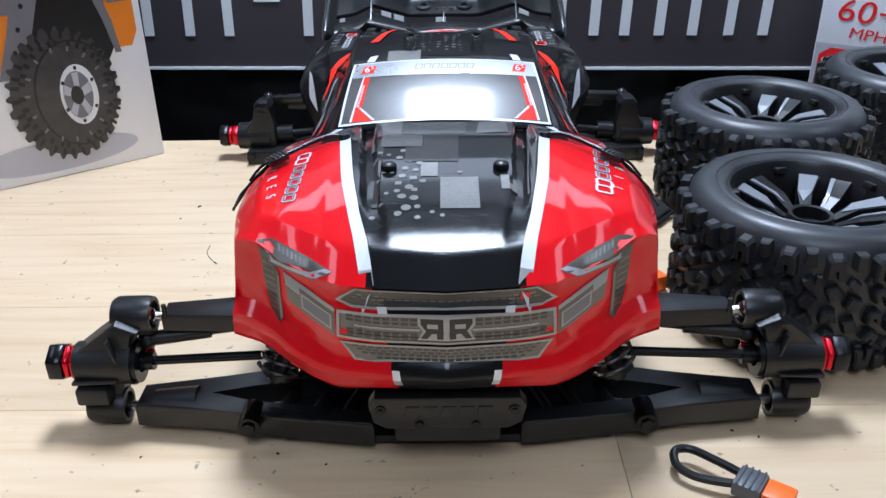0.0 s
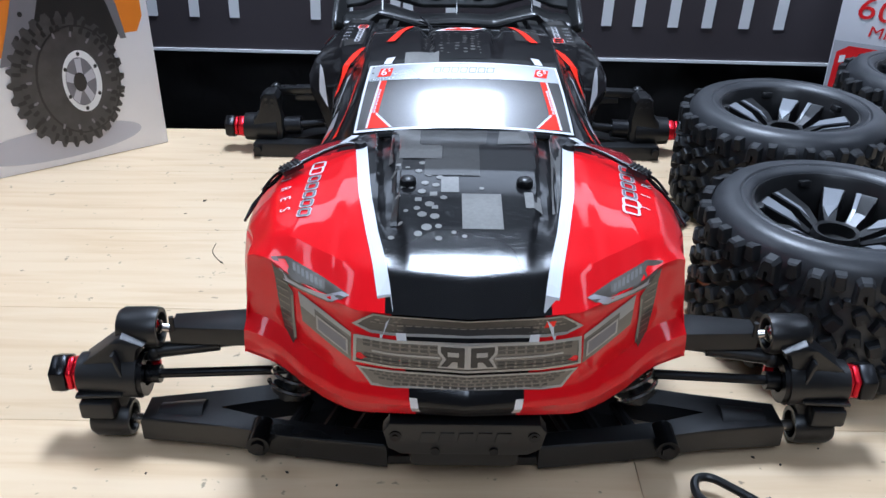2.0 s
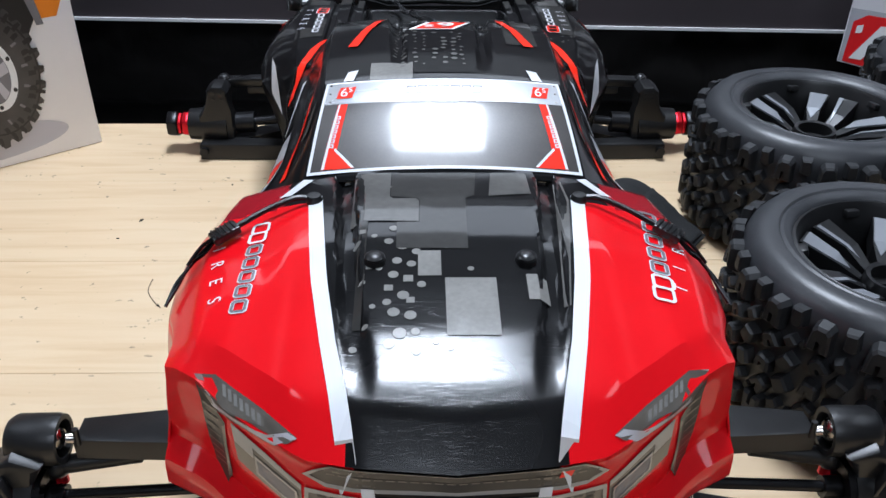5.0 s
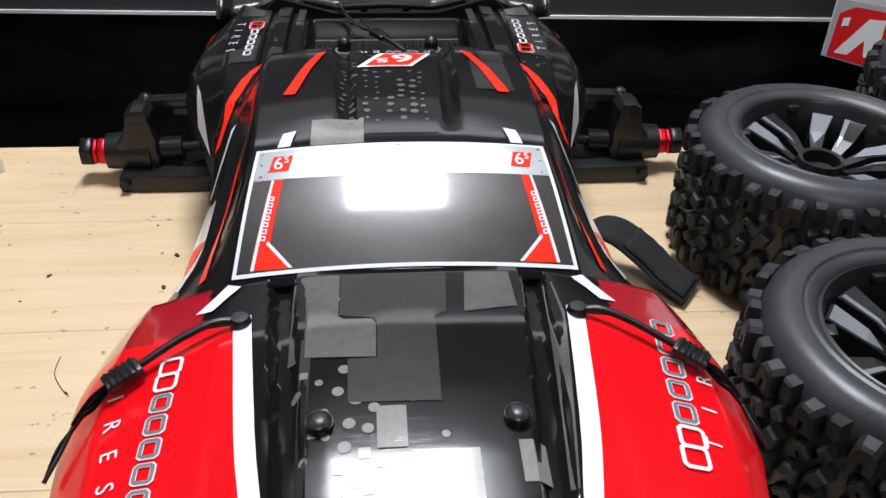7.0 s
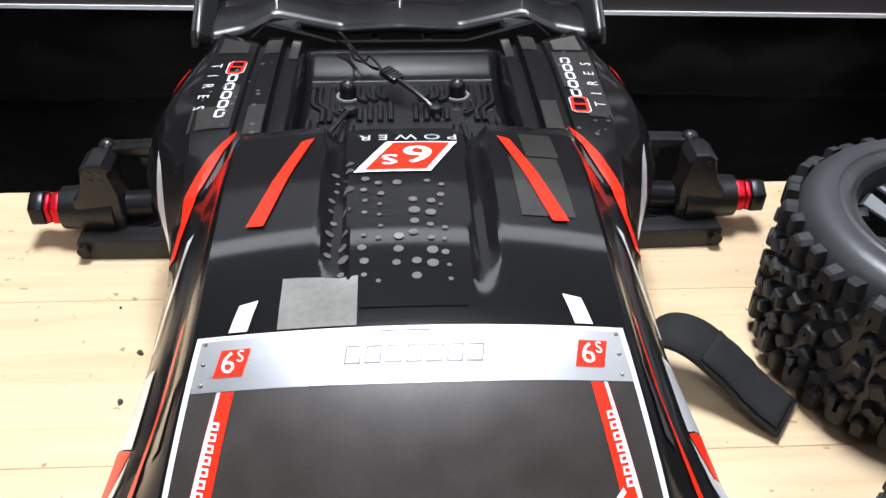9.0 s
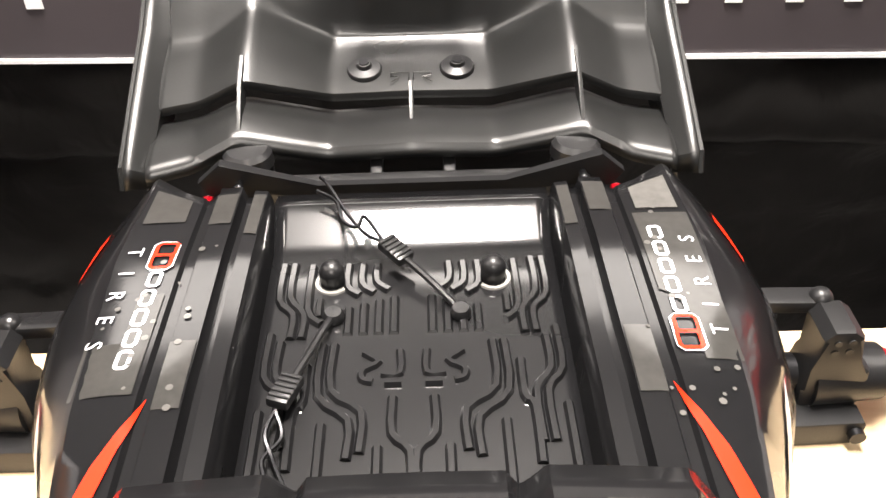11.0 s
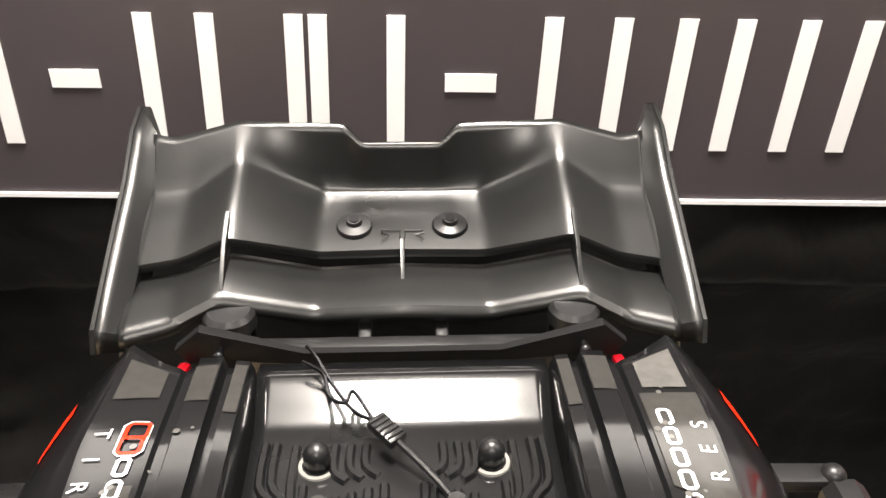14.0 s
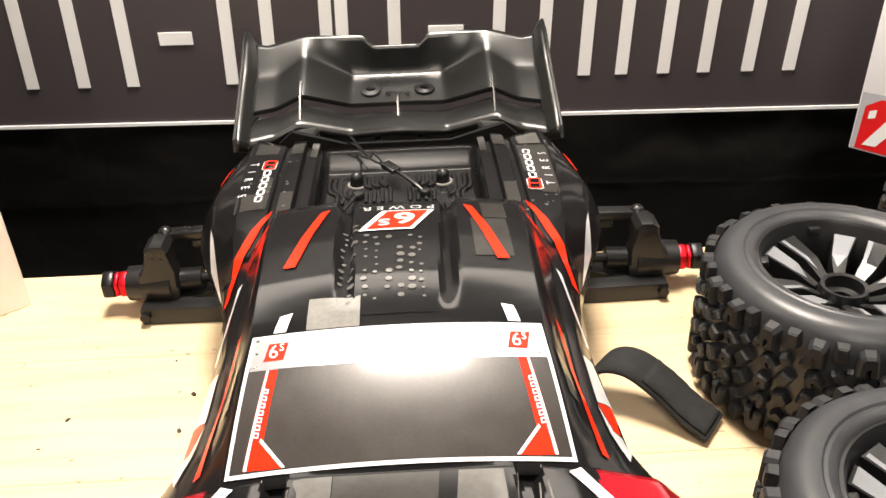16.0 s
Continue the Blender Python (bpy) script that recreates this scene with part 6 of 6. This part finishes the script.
stamp(left_box, "printed_tyre_side", ell(U(0.0660), 0.0710, 0.0335, 0.0460), M["inkblack"], 6)
stamp(left_box, "printed_tyre_face", ell(U(0.0658), 0.0710, 0.0320, 0.0445), M["inkdark"], 7)
tr = random.Random(8)
for k in range(30):
    a = 2 * math.pi * k / 30
    for q, wu, wv, ink in ((1.03, 0.0034, 0.0016, "inkblack"), (0.90, 0.0026, 0.0018, "inkblack"), (0.80, 0.0022, 0.0010, "inkgrey")):
        if q < 0.85 and k % 2:
            continue
        b = a + tr.uniform(-0.05, 0.05) + (0.1 if q < 1 else 0)
        cu, cv = U(0.0735) + 0.0395 * q * math.cos(b), 0.0712 + 0.0495 * q * math.sin(b)
        ca, sa = math.cos(b), math.sin(b)
        stamp(left_box, "printed_tread", [(cu + ca * x - sa * y * 0.8, cv + sa * x + ca * y) for x, y in ((-wu, -wv), (wu, -wv * 0.7), (wu, wv * 0.8), (wu * 0.2, wv * 1.3), (-wu, wv))], M[ink], 8)
stamp(left_box, "printed_rim", ell(U(0.0640), 0.0700, 0.0155, 0.0262), M["white"], 9, "white beadlock rim print")
stamp(left_box, "printed_rim_dish", ell(U(0.0650), 0.0700, 0.0120, 0.0205), M["inkgrey"], 10)
for k in range(5):
    a = 2 * math.pi * k / 5 + 0.3
    stamp(left_box, "printed_spoke", [(U(0.0650) + 0.0118 * math.cos(a + o) * f, 0.0700 + 0.0200 * math.sin(a + o) * f) for o, f in ((-0.22, 1), (0.22, 1), (0.6, 0.3), (-0.6, 0.3))], M["inkshade"], 11)
stamp(left_box, "printed_hub", ell(U(0.0660), 0.0700, 0.0052, 0.0082, 16), M["inkblack"], 12)
for k in range(6):
    a = 2 * math.pi * k / 6 + 0.5
    stamp(left_box, "printed_bolt", ell(U(0.0640) + 0.0138 * math.cos(a), 0.0700 + 0.0232 * math.sin(a), 0.0014, 0.0018, 10), M["inkblack"], 11)

# right carton on the black stand
RX, RY, RD = 0.4220, 0.6060, -46.0
right_box = carton("red_carton", (RX, RY, -0.0120), RD, 0.30, 0.12, 0.30, "white and red printed carton standing on black cloth", M["card"])
G = 0.56
PR = lambda pts: [(u * G, v * G) for u, v in pts]
stamp(right_box, "printed_ground", PR([(0.003, 0.003), (0.52, 0.003), (0.52, 0.130), (0.003, 0.100)]), M["cardgrey"], 1)
stamp(right_box, "printed_panel", PR([(0.010, 0.004), (0.51, 0.004), (0.51, 0.118), (0.034, 0.094), (0.012, 0.078)]), M["cardred"], 2, "red panel print")
stamp(right_box, "printed_mark", PR([(0.020, 0.058), (0.031, 0.062), (0.031, 0.076), (0.020, 0.072)]), M["white"], 3)
stamp(right_box, "printed_shape", PR([(0.020, 0.012), (0.042, 0.014), (0.062, 0.044), (0.068, 0.017), (0.088, 0.019), (0.086, 0.084), (0.060, 0.080)]), M["white"], 3, "slanted white logo shape")
stamp(right_box, "printed_shape", PR([(0.098, 0.020), (0.118, 0.022), (0.128, 0.090), (0.096, 0.086)]), M["white"], 3, "slanted white logo shape")
for sz, u, v, tx in ((0.034, 0.052, 0.094, "60+"), (0.0165, 0.056, 0.0715, "MPH")):
    pts, faces = words(tx, sz)
    stamp(right_box, "lettering", ([(u + x * 1.25 + y * 0.15, v + y) for x, y in pts], faces), M["cardred"], 3, "red speed lettering")

# ---- strap, plug and small debris ----
bm = bmesh.new()
line = smooth_line([(0.106, 0.266, 0.012), (0.118, 0.266, 0.026), (0.132, 0.260, 0.028), (0.148, 0.250, 0.019), (0.160, 0.240, 0.010), (0.172, 0.230, 0.0040)], 6)
rows = []
for i, p in enumerate(line):
    d = (line[min(i + 1, len(line) - 1)] - line[max(i - 1, 0)]).normalized()
    side = Vector((0.62, 0.78, 0)).normalized()
    rows.append([p - side * 0.0125, p - side * 0.004, p + side * 0.004, p + side * 0.0125])
sheet(bm, rows)
strap = empty("battery_strap", (0, 0, 0), "black hook-and-loop strap curling out from under the truck", "strap")
band = part("band", bm, M["velcro"], strap)
sol = band.modifiers.new("thick", "SOLIDIFY")
sol.thickness, sol.offset = 0.0026, 0.0
bm = bmesh.new()
sheet(bm, [[r[0] * (1 - f) + r[3] * f + Vector((0, 0, 0.0026 + 0.0004 * math.sin(i * 2.1 + f * 9))) for f in (0.06, 0.25, 0.5, 0.75, 0.94)] for i, r in enumerate(rows[len(rows) // 2:-1])])
pile = part("fuzzy_facing", bm, M["velcro"], strap, "fuzzy black loop facing")
sol = pile.modifiers.new("thick", "SOLIDIFY")
sol.thickness, sol.offset = 0.0014, 0.0

plug = empty("battery_plug", (0.1300, -0.0570, 0.004), "black looped cable with grey and orange connector", "connector")
bm = bmesh.new()
tube(bm, smooth_line([(0.0110, 0.0040, 0.003), (0.0020, 0.0110, 0.004), (-0.0080, 0.0190, 0.004), (-0.0155, 0.0180, 0.004), (-0.0170, 0.0100, 0.003), (-0.0120, 0.0040, 0.002), (-0.0040, 0.0000, 0.002), (0.0080, -0.0040, 0.003)], 8), 0.0021, 10)
part("cable", bm, M["plastic"], plug, "black rubber cable loop")
bm = bmesh.new()
m = at(0.0135, -0.0045, 0.003, 0, 0, -36)
bx(bm, (0.0130, 0.0150, 0.0078), m, 0.0012)
for k in range(4):
    bx(bm, (0.0010, 0.0150, 0.0010), m @ Matrix.Translation((-0.0045 + 0.003 * k, 0, 0.0042)), 0.0003, 1)
part("connector_shell", bm, M["connector"], plug, "ribbed grey connector shell")
bm = bmesh.new()
m = at(0.0240, -0.0125, 0.003, 0, 0, -36)
bx(bm, (0.0130, 0.0130, 0.0066), m, 0.0010)
part("connector_insert", bm, M["orangeplug"], plug, "orange connector insert")

# second orange connector peeping out between truck and tyre
bm = bmesh.new()
bx(bm, (0.022, 0.030, 0.012), at(0, 0, 0.006, 0, 0, 28), 0.002)
lead = tagged(part("orange_connector", bm, M["orangeplug"]), "orange plastic battery connector lying beside the tyre", "connector")
lead.location = (0.1330, 0.135, 0)

rn = random.Random(11)
for x, y, r in ((-0.1285, 0.2540, 0.0016), (-0.1265, 0.2850, 0.0018), (-0.1960, 0.2680, 0.0014), (-0.1600, 0.1715, 0.0010), (-0.1440, 0.3180, 0.0008), (-0.2050, 0.2450, 0.0008), (0.1620, -0.0200, 0.0007), (0.1500, -0.0150, 0.0008), (0.1850, -0.0080, 0.0006),
                (-0.0800, -0.0300, 0.0008), (-0.0550, -0.0380, 0.0007), (-0.1480, -0.0320, 0.0006)):
    bm = bmesh.new()
    bmesh.ops.create_icosphere(bm, subdivisions=2, radius=r)
    for v in bm.verts:
        v.co = Vector((v.co.x * 1.3, v.co.y * 0.8, max(v.co.z, -0.3 * r) * 0.6)) * rn.uniform(0.75, 1.2)
    d = tagged(part("crumb", bm, M["debris"]), "tiny brown crumb of debris on the bench", "debris", "crumbs on the bench")
    d.location, d.rotation_euler = (x, y, 0.0002), (0, 0, rn.uniform(0, 6))
bm = bmesh.new()
tube(bm, smooth_line([(-0.1700, 0.1980, 0.0005), (-0.1695, 0.1860, 0.0006), (-0.1640, 0.1760, 0.0006), (-0.1580, 0.1690, 0.0005)], 6), 0.00022, 5)
tagged(part("hair", bm, M["debris"]), "thin dark bristle lying on the bench", "debris")
